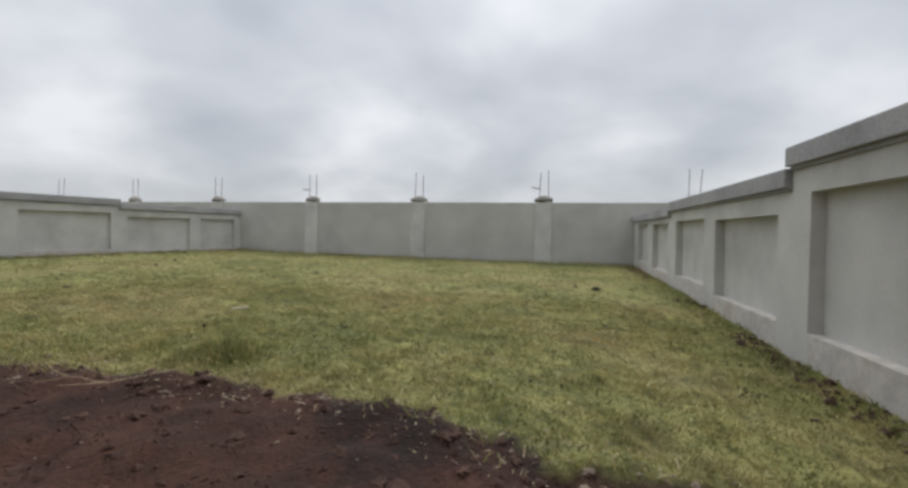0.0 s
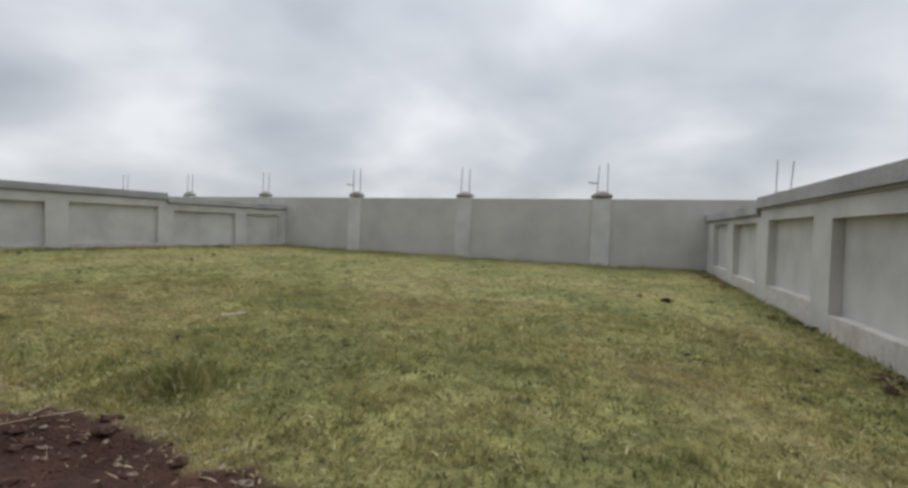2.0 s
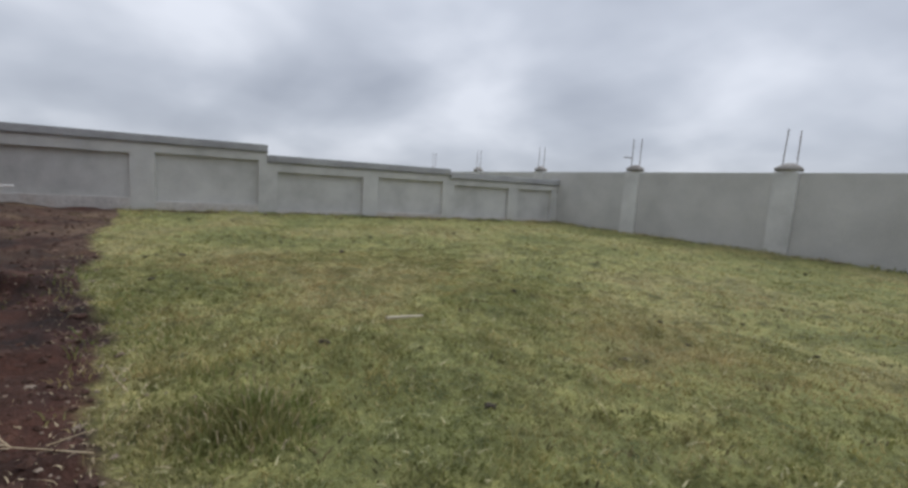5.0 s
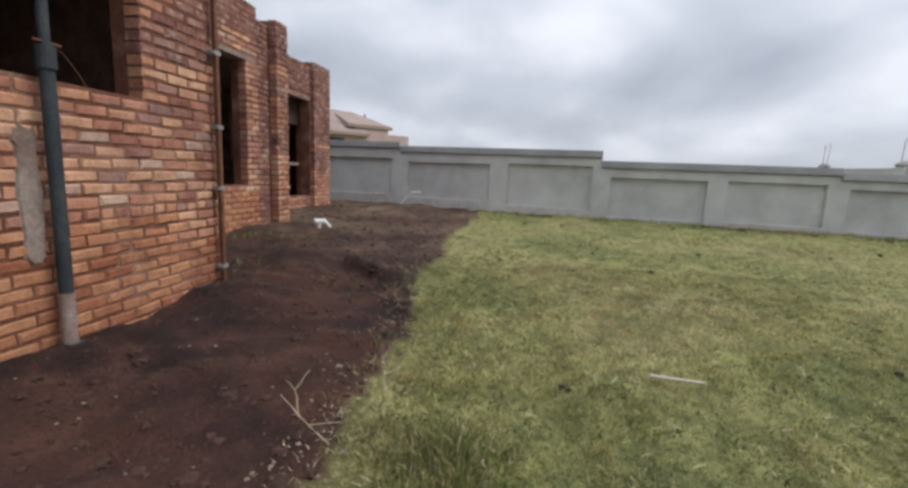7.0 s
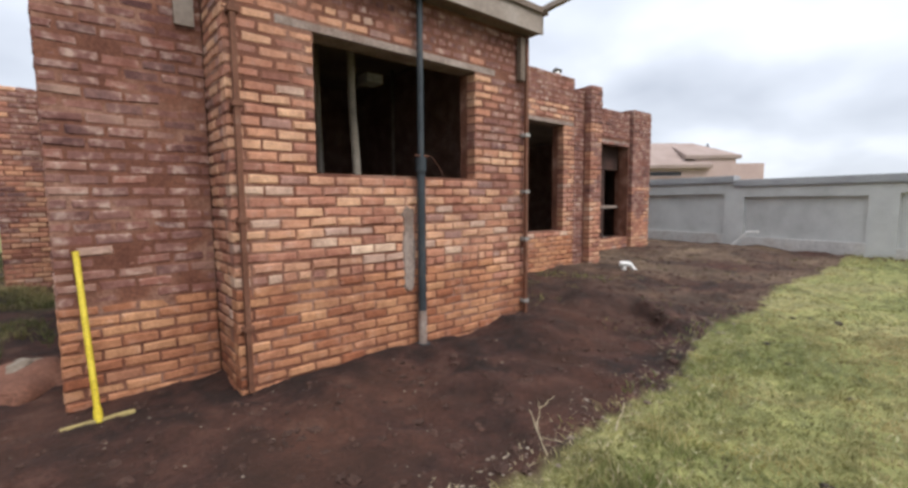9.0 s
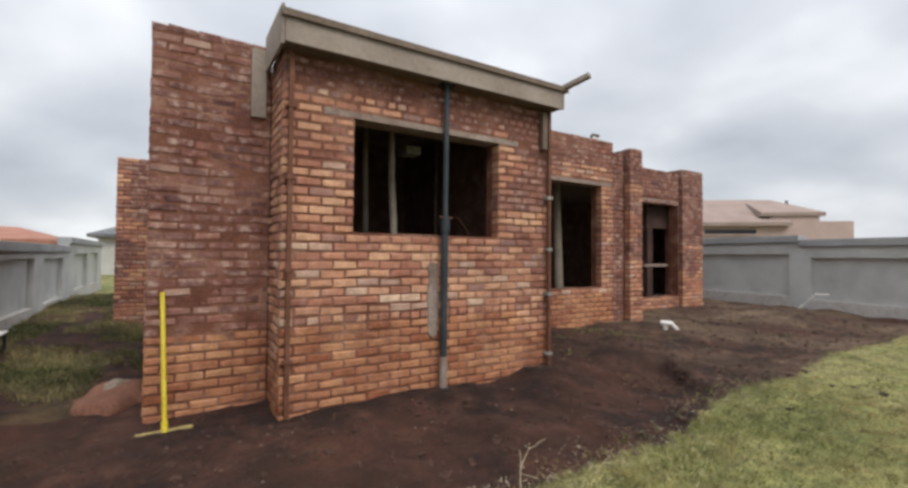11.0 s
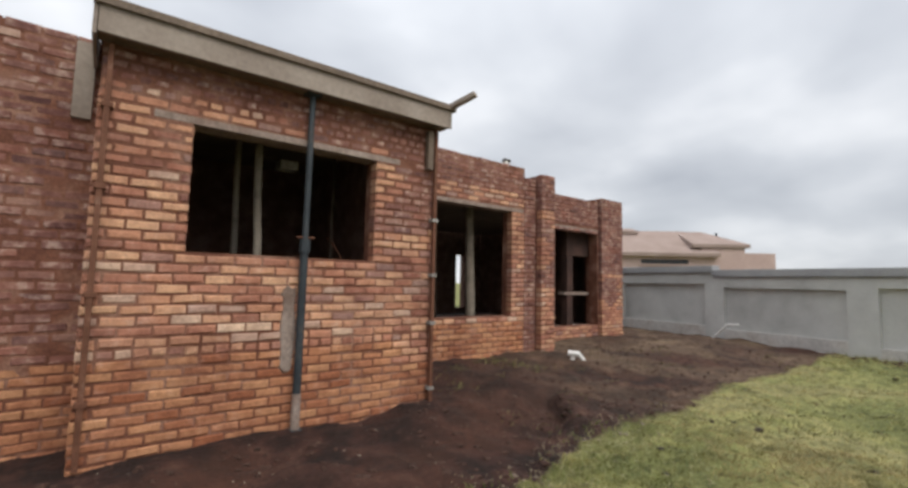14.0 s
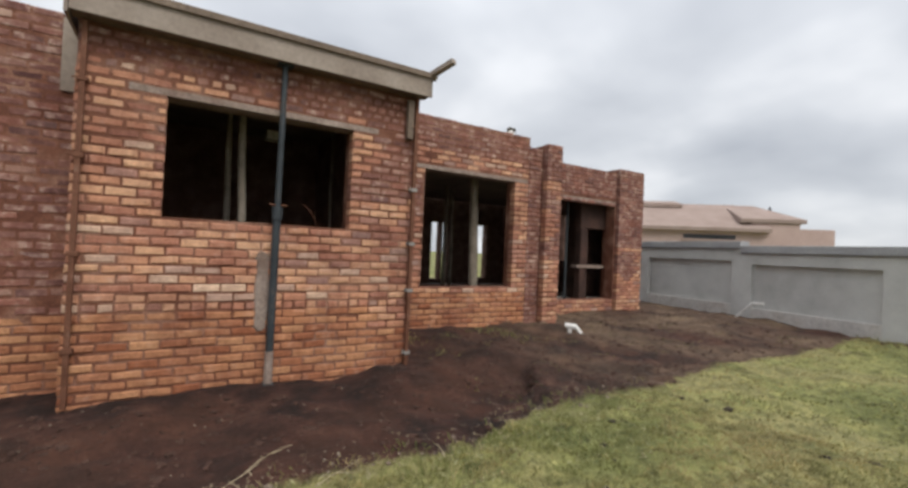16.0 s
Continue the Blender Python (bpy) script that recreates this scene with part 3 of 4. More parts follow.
def brick_wall(house, name, start, u, length, z0, z1, holes=(), wiped=lambda s, z: False, thick=0.27, label="", single=300, lintels=True, ragged=0.0, seed=1, flush=9.0, headers=()):
    """A brick wall from start along u; holes: (s0, s1, z0, z1). Its core is mortar, with every brick set in its face; above flush the joints are slushed full. headers: (z0, z1) of courses of short bricks."""
    rnd = random.Random(seed)
    ux, uy = u
    m = Matrix(((ux, -uy, 0, start[0]), (uy, ux, 0, start[1]), (0, 0, 1, 0), (0, 0, 0, 1)))
    bm = bmesh.new()
    cuts = sorted({0.006, length - 0.006, *[h[0] - 0.006 for h in holes], *[h[1] + 0.006 for h in holes]})
    rows = sorted({z0, z1 - 0.006, *([flush] if z0 < flush < z1 else []), *[h[2] - 0.006 for h in holes], *[h[3] + 0.006 for h in holes]})
    for s0, s1 in zip(cuts, cuts[1:]):
        for za, zb in zip(rows, rows[1:]):
            ms, mz = (s0 + s1) / 2, (za + zb) / 2
            if not any(h[0] < ms < h[1] and h[2] < mz < h[3] for h in holes):
                box_bm(s0, s1, 0.004 if mz > flush else 0.010, thick, za, zb, 0, m, bm)
    bmesh.ops.remove_doubles(bm, verts=bm.verts, dist=0.0005)
    wall = part(name, bm, MORTAR, house, label)
    todo = []
    k0 = round(z0 / COURSE)
    for k in range(k0, round(z1 / COURSE)):
        z = k * COURSE
        spans, s = [], 0.0
        for h in sorted(h for h in holes if h[2] < z + 0.05 < h[3]):
            spans.append((s, h[0]))
            s = h[1]
        spans.append((s, length))
        for a, b in spans:
            step = PITCH / 2 if any(q0 <= z < q1 for q0, q1 in headers) else PITCH
            p = a - (step / 2 if k % 2 else 0)
            while p < b - 0.01:
                q = min(p + step, b)
                lo = max(p, a)
                if q - lo > 0.05:
                    top_row = k >= round(z1 / COURSE) - 1
                    if not (top_row and rnd.random() < ragged):
                        todo.append((lo + (JOINT / 2 if lo > a else 0), q - (JOINT / 2 if q < b else 0), z + JOINT / 2))
                p += step
    for h in holes:
        if lintels and h[3] < z1 - 0.15:
            part("lintel", box_bm(h[0] - 0.32, min(length - 0.01, h[1] + 0.32), 0.001, thick, h[3] + 0.001, h[3] + 0.070, 0.004, m), LINTEL, wall, "stained grey concrete lintel")
    todo = [t for t in todo if not any(h[3] - 0.02 < t[2] < h[3] + 0.06 and t[1] > h[0] - 0.32 and t[0] < h[1] + 0.32 for h in holes)] if lintels else todo
    todo.sort(key=lambda t: t[2])
    spare = ([], [], [])
    for i, (a, b, z) in enumerate(todo):
        w = int(wiped(a, z))
        L = b - a
        if i < single:
            ob = new("brick", brick_mesh(L, rnd.randrange(9), (0, w)))
            ob.parent = wall
            ob.matrix_world = m @ Matrix.Translation((a, rnd.uniform(-0.004, 0.003), z + rnd.uniform(-0.005, 0.004))) @ pose(0, 0, 0, rnd.uniform(-1.5, 1.5), rnd.uniform(-0.9, 0.9), rnd.uniform(-0.6, 0.6))
        else:
            spare[w].append((a, z, brick_mesh(L, rnd.randrange(5), (1, w))))
    for w in (0, 1, 2):
        if spare[w]:
            vs, fs = [], []
            for a, z, me in spare[w]:
                o = len(vs)
                vs += [m @ (v.co + Vector((a, 0, z))) for v in me.vertices]
                fs += [tuple(o + i for i in p.vertices) for p in me.polygons]
            me = bpy.data.meshes.new("brickwork")
            me.from_pydata(vs, [], fs)
            me.materials.append(BRICK[(1, w)])
            ob = new("brickwork", me)
            ob.parent = wall
            ob["kind"] = "stuff"
    return wall


house = thing("unfinished_house", "unfinished red-brown brick house shell with empty window openings", "house")
WEST, NORTH, SOUTH = (-1, 0), (0, 1), (0, -1)
patchy = lambda lo, amount, seed: (lambda s, z: z > lo and noise.noise(Vector((s * 1.1, z * 1.1, seed))) > amount)

FX0, FX1, FY = -1.70, -5.20, -0.22
DX0, DY = -0.60, -0.85
BY, CY = -1.72, -2.48
# bedroom front
brick_wall(house, "front_wall", (FX0, FY), WEST, FX0 - FX1, -0.4, 3.5, [(0.72, 2.64, 1.70, 2.90)], lambda s, z: 1 if z > 3.15 or patchy(1.9, 0.22, 2)(s, z) else 2 if z > 0.72 or (s > 2.9 and z > 0.4) else 0, label="orange-brown brick wall with one wide window opening", single=300, seed=2, flush=2.4, headers=((0.74, 0.80), (2.98, 3.30)))
brick_wall(house, "corner_return", (FX0, DY), NORTH, FY - DY - 0.145, -0.4, 3.5, [], lambda s, z: 2 if z > 0.3 else 0, seed=3, flush=2.4)
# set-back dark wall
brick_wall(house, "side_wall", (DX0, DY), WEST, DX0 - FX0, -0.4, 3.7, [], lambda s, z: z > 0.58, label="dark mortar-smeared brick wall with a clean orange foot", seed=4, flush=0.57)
# wall of the next room
brick_wall(house, "living_wall", (FX1, BY), WEST, 3.24, -0.2, 3.8, [(0.93, 2.90, 0.855, 2.88)], lambda s, z: 1 if z > 3.2 or patchy(1.2, 0.15, 7)(s, z) else 2 if z > 0.75 else 0, label="red-brown brick wall with a tall window opening", ragged=0.72, seed=5, flush=1.9)
brick_wall(house, "pier", (-8.78, BY + 0.16), WEST, 0.40, -0.2, 3.7, [], lambda s, z: 1 if patchy(1.4, 0.1, 3)(s, z) or z > 2.9 else 2, thick=0.9, ragged=0.6, seed=6)
brick_wall(house, "pier_side", (-8.44, BY), WEST, 0.34, -0.2, 3.6, [], lambda s, z: True, thick=0.4, seed=16)
brick_wall(house, "pier_flank", (-8.78, BY - 0.02), NORTH, 0.035, -0.2, 3.6, [], lambda s, z: True, thick=0.2, seed=17)
# end room
brick_wall(house, "end_wall", (-9.18, CY), WEST, 2.82, -0.1, 3.65, [(0.66, 2.77, 0.475, 2.84)], lambda s, z: 1 if z > 2.6 else 2, label="brick wall with a door-high opening", seed=7)
brick_wall(house, "end_pier", (-12.0, CY + 0.10), WEST, 0.94, -0.1, 3.75, [], lambda s, z: 1 if z > 1.7 or patchy(0.9, 0.1, 5)(s, z) else 2, thick=0.5, seed=8)
# flank facing the passage and the wall beyond it
brick_wall(house, "back_corner", (0.20, -7.70), WEST, 0.85, -0.2, 3.5, [], lambda s, z: 1 if patchy(0.2, 0.0, 9)(s, z) else 2, seed=9)


def plain_wall(name, x0, x1, y0, y1, z0, z1, label="", mat=INNER):
    return part(name, box_bm(x0, x1, y0, y1, z0, z1, 0.004), mat, house, label)


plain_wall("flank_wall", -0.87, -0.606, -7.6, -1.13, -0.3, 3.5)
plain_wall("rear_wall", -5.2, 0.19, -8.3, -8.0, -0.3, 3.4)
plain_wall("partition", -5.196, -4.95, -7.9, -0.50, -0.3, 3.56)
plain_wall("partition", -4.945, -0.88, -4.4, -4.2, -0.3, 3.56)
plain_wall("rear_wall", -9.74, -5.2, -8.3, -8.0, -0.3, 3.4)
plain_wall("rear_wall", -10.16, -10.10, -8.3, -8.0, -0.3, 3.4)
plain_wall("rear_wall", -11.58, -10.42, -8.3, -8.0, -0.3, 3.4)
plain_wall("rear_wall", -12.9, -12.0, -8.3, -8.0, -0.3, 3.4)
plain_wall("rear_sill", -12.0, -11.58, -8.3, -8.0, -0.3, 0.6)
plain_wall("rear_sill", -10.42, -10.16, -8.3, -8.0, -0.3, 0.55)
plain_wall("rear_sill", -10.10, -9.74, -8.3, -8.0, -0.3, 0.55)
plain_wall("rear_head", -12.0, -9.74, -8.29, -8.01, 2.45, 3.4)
# this piece takes the darker brick, with room shade painted in
plain_wall("gable_wall", -12.93, -12.66, -4.53, -2.88, -0.3, 3.6, mat=INNERSHADE)
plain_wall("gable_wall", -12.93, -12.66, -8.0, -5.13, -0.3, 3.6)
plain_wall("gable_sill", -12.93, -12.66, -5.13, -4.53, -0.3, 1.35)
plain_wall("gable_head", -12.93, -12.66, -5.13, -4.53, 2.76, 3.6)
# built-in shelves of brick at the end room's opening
# shelf brick coloured darker to stand for the shade inside the opening
plain_wall("shelf_back", -12.65, -11.60, -3.75, -3.55, -0.1, 3.195, mat=INNERSHADE)
plain_wall("shelf_side", -11.60, -11.38, -3.55, -3.0, -0.1, 3.195, mat=INNERSHADE)
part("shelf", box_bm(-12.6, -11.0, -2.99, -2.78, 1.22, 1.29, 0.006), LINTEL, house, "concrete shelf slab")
plain_wall("shelf_head", -12.6, -11.1, -2.99, -2.80, 2.22, 3.19, mat=INNERSHADE)
plain_wall("shelf_jamb", -11.34, -11.12, -2.99, -2.80, 0.42, 2.215, mat=INNERSHADE)
part("floor_slab", box_bm(-12.64, -5.21, -7.98, -2.76, -0.2, 0.42, 0.0), CONCRETE, house)
part("floor_slab", box_bm(-8.7, -5.21, -2.752, -2.0, -0.2, 0.42, 0.0), CONCRETE, house)
part("floor_slab", box_bm(-4.94, -1.98, -4.19, -0.50, -0.2, 0.30, 0.0), CONCRETE, house)
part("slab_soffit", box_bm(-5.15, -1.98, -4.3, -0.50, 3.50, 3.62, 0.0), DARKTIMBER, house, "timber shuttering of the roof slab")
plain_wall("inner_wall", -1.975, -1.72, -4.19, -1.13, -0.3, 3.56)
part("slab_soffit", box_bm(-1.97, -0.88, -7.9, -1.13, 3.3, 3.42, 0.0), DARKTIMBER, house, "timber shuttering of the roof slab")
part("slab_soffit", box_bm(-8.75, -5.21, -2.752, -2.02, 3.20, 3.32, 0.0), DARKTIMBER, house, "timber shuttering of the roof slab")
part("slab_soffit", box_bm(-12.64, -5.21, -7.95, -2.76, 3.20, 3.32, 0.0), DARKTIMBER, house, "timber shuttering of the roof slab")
bm = bmesh.new()
rnd_p = random.Random(9)
ring = []
for q in range(26):
    ang = q * math.tau / 26
    sx, sz = math.copysign(abs(math.cos(ang)) ** 0.45, math.cos(ang)), math.copysign(abs(math.sin(ang)) ** 0.45, math.sin(ang))
    ring.append((-3.385 + sx * 0.085 * rnd_p.uniform(0.7, 1.15), 0.95 + sz * 0.47 * rnd_p.uniform(0.88, 1.05)))
lower = [bm.verts.new((x, -0.225, z)) for x, z in ring]
upper = [bm.verts.new((-3.385 + (x + 3.385) * 0.85, -0.208, 0.95 + (z - 0.95) * 0.97)) for x, z in ring]
for q in range(26):
    bm.faces.new((lower[q], lower[(q + 1) % 26], upper[(q + 1) % 26], upper[q]))
bm.faces.new(upper)
bmesh.ops.recalc_face_normals(bm, faces=bm.faces)
part("mortar_patch", bm, LINTEL, house, "grey mortar patch")
part("junction_box", box_bm(-3.72, -3.50, -1.42, -1.18, 2.85, 2.96, 0.01), CONCRETE, house, "grey block hanging under the slab")

# shuttering round the roof edge
form = thing("roof_formwork", "pale timber formwork boards round the roof edge", "formwork")
part("fascia_board", box_bm(-5.28, -1.66, -0.03, 0.0, 3.45, 3.68, 0.004), TIMBER, form)
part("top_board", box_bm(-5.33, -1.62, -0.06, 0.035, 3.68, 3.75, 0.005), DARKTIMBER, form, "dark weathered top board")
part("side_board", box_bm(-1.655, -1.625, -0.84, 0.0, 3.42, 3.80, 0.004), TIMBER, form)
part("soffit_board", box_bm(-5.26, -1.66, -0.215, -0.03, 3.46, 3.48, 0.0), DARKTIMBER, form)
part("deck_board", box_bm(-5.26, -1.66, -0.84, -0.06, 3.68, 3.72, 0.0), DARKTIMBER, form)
part("loose_batten", box_bm(-0.04, 0.04, 0, 0.50, -0.03, 0.03, 0.004, pose(-5.22, -0.10, 3.70, 14, 0, 18)), TIMBER, form, "timber batten sticking out past the corner")
part("hanging_plank", box_bm(-1.64, -1.49, -0.848, -0.815, 2.92, 3.66, 0.004), TIMBER, form, "short pale plank")


# ---------------- props and poles ----------------
def steel_prop():
    r = thing("steel_prop", "dark grey-blue adjustable steel prop under the formwork", "prop")
    y = -0.13
    part("base_plate", box_bm(-3.535, -3.425, y - 0.055, y + 0.055, level(-3.48, y) - 0.02, level(-3.48, y) + 0.03, 0.004), PROPSTEEL, r)
    part("outer_tube", tube_bm((-3.48, y, -0.12), (-3.49, y, 1.86), 0.042, sides=14), PROPSTEEL, r)
    part("inner_tube", tube_bm((-3.49, y, 1.80), (-3.50, y, 3.44), 0.032, sides=12), PROPSTEEL, r)
    part("muddy_foot", tube_bm((-3.48, y, -0.11), (-3.482, y, 0.30), 0.045, sides=14), LINTEL, r, "mud-splashed foot of the tube")
    part("collar", tube_bm((-3.49, y, 1.74), (-3.49, y, 1.88), 0.056, sides=14), PROPSTEEL, r)
    part("pin", tube_bm((-3.59, y, 1.90), (-3.40, y + 0.02, 1.90), 0.009, sides=8), RUST, r, "rusty locking pin")
    part("head_plate", box_bm(-3.58, -3.42, y - 0.06, y + 0.06, 3.432, 3.458, 0.003), PROPSTEEL, r)


steel_prop()


def rod_pole(x, y, z0, z1, clamps, rod, clamp, label):
    r = thing("profile_pole", label, "pole", "corner poles")
    part("rod", box_bm(-0.022, 0.022, -0.022, 0.022, z0, z1, 0.004, pose(x, y, 0)), rod, r)
    for z in clamps:
        part("clamp", box_bm(-0.045, 0.04, -0.06, 0.03, z - 0.022, z + 0.022, 0.005, pose(x, y, 0)), clamp, r)
        part("clamp_bolt", tube_bm((x + 0.03, y + 0.01, z), (x + 0.075, y + 0.02, z), 0.008, sides=8), clamp, r)


rod_pole(-1.76, -0.165, -0.1, 3.44, (0.42, 1.3, 2.2, 2.9), RUST, RUST, "thin rusty steel profile pole clamped to the brick corner")
rod_pole(-5.15, -0.155, -0.05, 3.44, (0.15, 0.95, 1.55, 2.25), RUST, CONCRETE, "thin rusty steel profile pole with mortar-splashed clamps")
part_bits = thing("pole_block", "small timber block fixed at the corner under the boards", "block")
part("block", box_bm(-5.10, -5.02, -0.205, -0.13, 2.90, 3.40, 0.005), DARKTIMBER, part_bits)

for i, (x, y, z0, z1, lx, r) in enumerate([(-3.27, -1.0, 0.3, 3.5, 0.09, 0.050), (-3.13, -1.7, 0.3, 3.5, 0.02, 0.045), (-4.78, -2.6, 0.3, 3.5, 0.0, 0.03),
                                           (-7.83, -2.62, 0.42, 3.2, 0.10, 0.10), (-7.2, -4.2, 0.42, 3.2, 0.05, 0.06), (-8.5, -5.0, 0.42, 3.2, 0.0, 0.06), (-9.3, -6.0, 0.42, 3.2, 0.04, 0.06)]):
    t = thing("timber_prop", "debarked round timber prop under the roof slab", "prop", "timber props indoors")
    part("pole", tube_bm((x, y, z0), (x + lx, y, z1), r, r * 0.85, 12, steps=6, wobble=0.008), POLEWOOD, t, smooth=True)
t = thing("steel_pole", "thin upright steel pole in the end opening", "pole")
part("pole", tube_bm((-10.72, -2.9, 0.42), (-10.72, -2.9, 3.2), 0.03, sides=10), PROPSTEEL, t)


# ---------------- yard things ----------------
def rake():
    r = thing("rake", "yellow steel levelling rake leaning on the dark brick wall", "rake")
    foot = Vector((-0.785, -0.45, level(-0.78, -0.45) + 0.012))
    head = Vector((-0.74, -0.80, 1.06))
    part("handle", tube_bm(foot, head, 0.021, sides=12), YELLOW, r)
    part("grip_cap", tube_bm(head, head + (head - foot).normalized() * 0.02, 0.023, sides=12), YELLOW, r)
    part("crossbar", box_bm(-0.22, 0.22, -0.018, 0.018, -0.012, 0.014, 0.004, Matrix.Translation(foot) @ pose(0, 0, 0, 0, 0, 5)), OCHRE, r, "mud-stained yellow crossbar")
    part("socket", tube_bm(foot + Vector((0, 0, -0.01)), foot.lerp(head, 0.07), 0.028, sides=12), YELLOW, r)
    for i in range(14):
        x = -0.20 + i * 0.031
        p = Matrix.Translation(foot) @ pose(0, 0, 0, 0, 0, 5)
        part("tooth", box_bm(x - 0.004, x + 0.004, -0.012, 0.004, -0.045, -0.008, 0, p), OCHRE, r)


rake()


def gz(x, y):
    return rough_level(x, y)


def drain_pipe():
    r = thing("drain_pipe", "white plastic drain pipe stub standing out of the earth", "pipe")
    x, y = -8.72, -0.76
    z = gz(x, y)
    part("stub", tube_bm((x, y, z - 0.1), (x, y, z + 0.11), 0.042, sides=16), WHITE, r)
    part("elbow", tube_bm((x + 0.05, y - 0.06, z + 0.125), (x - 0.07, y + 0.10, z + 0.115), 0.05, sides=16), WHITE, r)
    part("spigot", tube_bm((x - 0.06, y + 0.09, z + 0.115), (x - 0.13, y + 0.18, z - 0.02), 0.038, sides=16), WHITE, r)


drain_pipe()


def bent_pipe():
    r = thing("bent_pipe", "pale grey bent pipe standing by the boundary wall", "pipe")
    x, y = -14.6, -0.46
    z = gz(x, y)
    part("riser", tube_bm((x, y - 0.50, z - 0.12), (x, y, z + 0.40), 0.028, sides=12), WHITE, r)
    part("outlet", tube_bm((x, y - 0.02, z + 0.40), (x + 0.02, y + 0.26, z + 0.42), 0.026, sides=12), WHITE, r)


bent_pipe()


def stick(name, label, pts, r0, mat=STRAW):
    t = thing(name, label, "stick")
    for (a, b, k) in pts:
        a3 = (a[0], a[1], gz(a[0], a[1]) + a[2])
        b3 = (b[0], b[1], gz(b[0], b[1]) + b[2])
        part("stem" if k == 1 else "twig", tube_bm(a3, b3, r0 * k, r0 * k * 0.55, 6, steps=3, wobble=0.006), mat, t)


t = thing("dry_stick", "pale bleached dry stick lying on the lawn", "stick")
part("stem", tube_bm((-3.82, 3.74, gz(-3.82, 3.74) + 0.06), (-3.88, 4.10, gz(-3.88, 4.10) + 0.06), 0.014, 0.009, 7), PALEWOOD, t)
stick("dry_branch", "thin dry forked branch on the edge of the earth",
      [((-2.80, 2.03, 0.01), (-3.03, 1.76, 0.04), 1), ((-3.03, 1.76, 0.04), (-3.17, 1.58, 0.05), 0.8), ((-3.03, 1.76, 0.04), (-3.20, 1.65, 0.07), 0.8),
       ((-3.20, 1.65, 0.07), (-3.31, 1.54, 0.08), 0.7), ((-3.20, 1.65, 0.07), (-3.36, 1.66, 0.10), 0.7), ((-2.92, 1.88, 0.03), (-2.97, 2.02, 0.05), 0.6)], 0.0045)
stick("dry_branch", "thin dry forked branch on the edge of the earth",
      [((-3.42, 2.12, 0.03), (-3.75, 2.00, 0.06), 1), ((-3.55, 2.07, 0.05), (-3.70, 2.15, 0.08), 0.7)], 0.0035)

DUNGS = [(-3.65, 3.2), (-7.4, 4.7), (-9.3, 6.0), (-12.2, 3.0), (-12.5, 3.9), (-12.6, 6.6), (-10.4, 9.6), (0.2, 7.9), (-7.6, 2.6)]
for i, (x, y) in enumerate(DUNGS):
    t = thing("dung_heap", "small dark dry dung heap on the lawn", "dung", "dung heaps on the lawn")
    s = 0.028 + 0.022 * ((i * 37) % 10) / 10
    part("heap", lump_bm((x, y, gz(x, y) + s * 0.25), s * 1.3, s, s * 0.6, i * 3, 3, 0.9), DUNG, t, smooth=True)

# soil heap beside the passage, with broken concrete on it
t = thing("soil_heap", "low heap of red soil and rubble by the house corner", "heap")
part("soil", lump_bm((-0.34, -1.85, -0.28), 0.44, 0.5, 0.29, 5, 5, 0.22), REDSOIL, t, smooth=True)
part("concrete_lump", lump_bm((-0.32, -2.0, -0.07), 0.16, 0.2, 0.09, 8, 4, 0.3), STONE, t, "broken grey concrete")
t = thing("low_stool", "low white-topped stool with dark legs in the rough grass", "stool")
part("top", box_bm(1.32, 1.70, -5.4, -5.0, 0.19, 0.225, 0.015), WHITE, t)
for x in (1.36, 1.66):
    for y in (-5.36, -5.04):
        part("leg", box_bm(x - 0.02, x + 0.02, y - 0.02, y + 0.02, -0.15, 0.19, 0.004), PROPSTEEL, t)

# things left on the wall head
t = thing("wrapped_bundle", "small dark and white bundle resting on the brick wall head", "bundle")
part("bag", lump_bm((-8.02, -1.86, 3.80), 0.085, 0.09, 0.10, 2, 3, 0.5), WHITE, t, smooth=True)
part("cover", lump_bm((-8.05, -1.86, 3.90), 0.10, 0.08, 0.055, 4, 3, 0.5), DUNG, t, "dark cover", True)
t = thing("brick_piece", "loose broken brick on the wall head", "brick")
part("piece", box_bm(-6.55, -6.45, -1.90, -1.80, 3.69, 3.75, 0.012), BRICK[(0, 1)], t)
t = thing("bent_wire", "short bent rusty wire leaning on the window sill", "wire")
pts = [(-4.02, -0.40, 1.70), (-3.96, -0.42, 1.82), (-3.88, -0.44, 1.93), (-3.84, -0.45, 1.95)]
bm = bmesh.new()
for p, q in zip(pts, pts[1:]):
    tube_bm(p, q, 0.0035, sides=6, bm=bm)
part("wire", bm, RUST, t)


# ---------------- scattered matter ----------------
def mesh_stuff(name, verts, faces, mat, label, category):
    me = bpy.data.meshes.new(name)
    me.from_pydata(verts, [], faces)
    me.materials.append(mat)
    return tagged(new(name, me), label, category, kind="stuff")


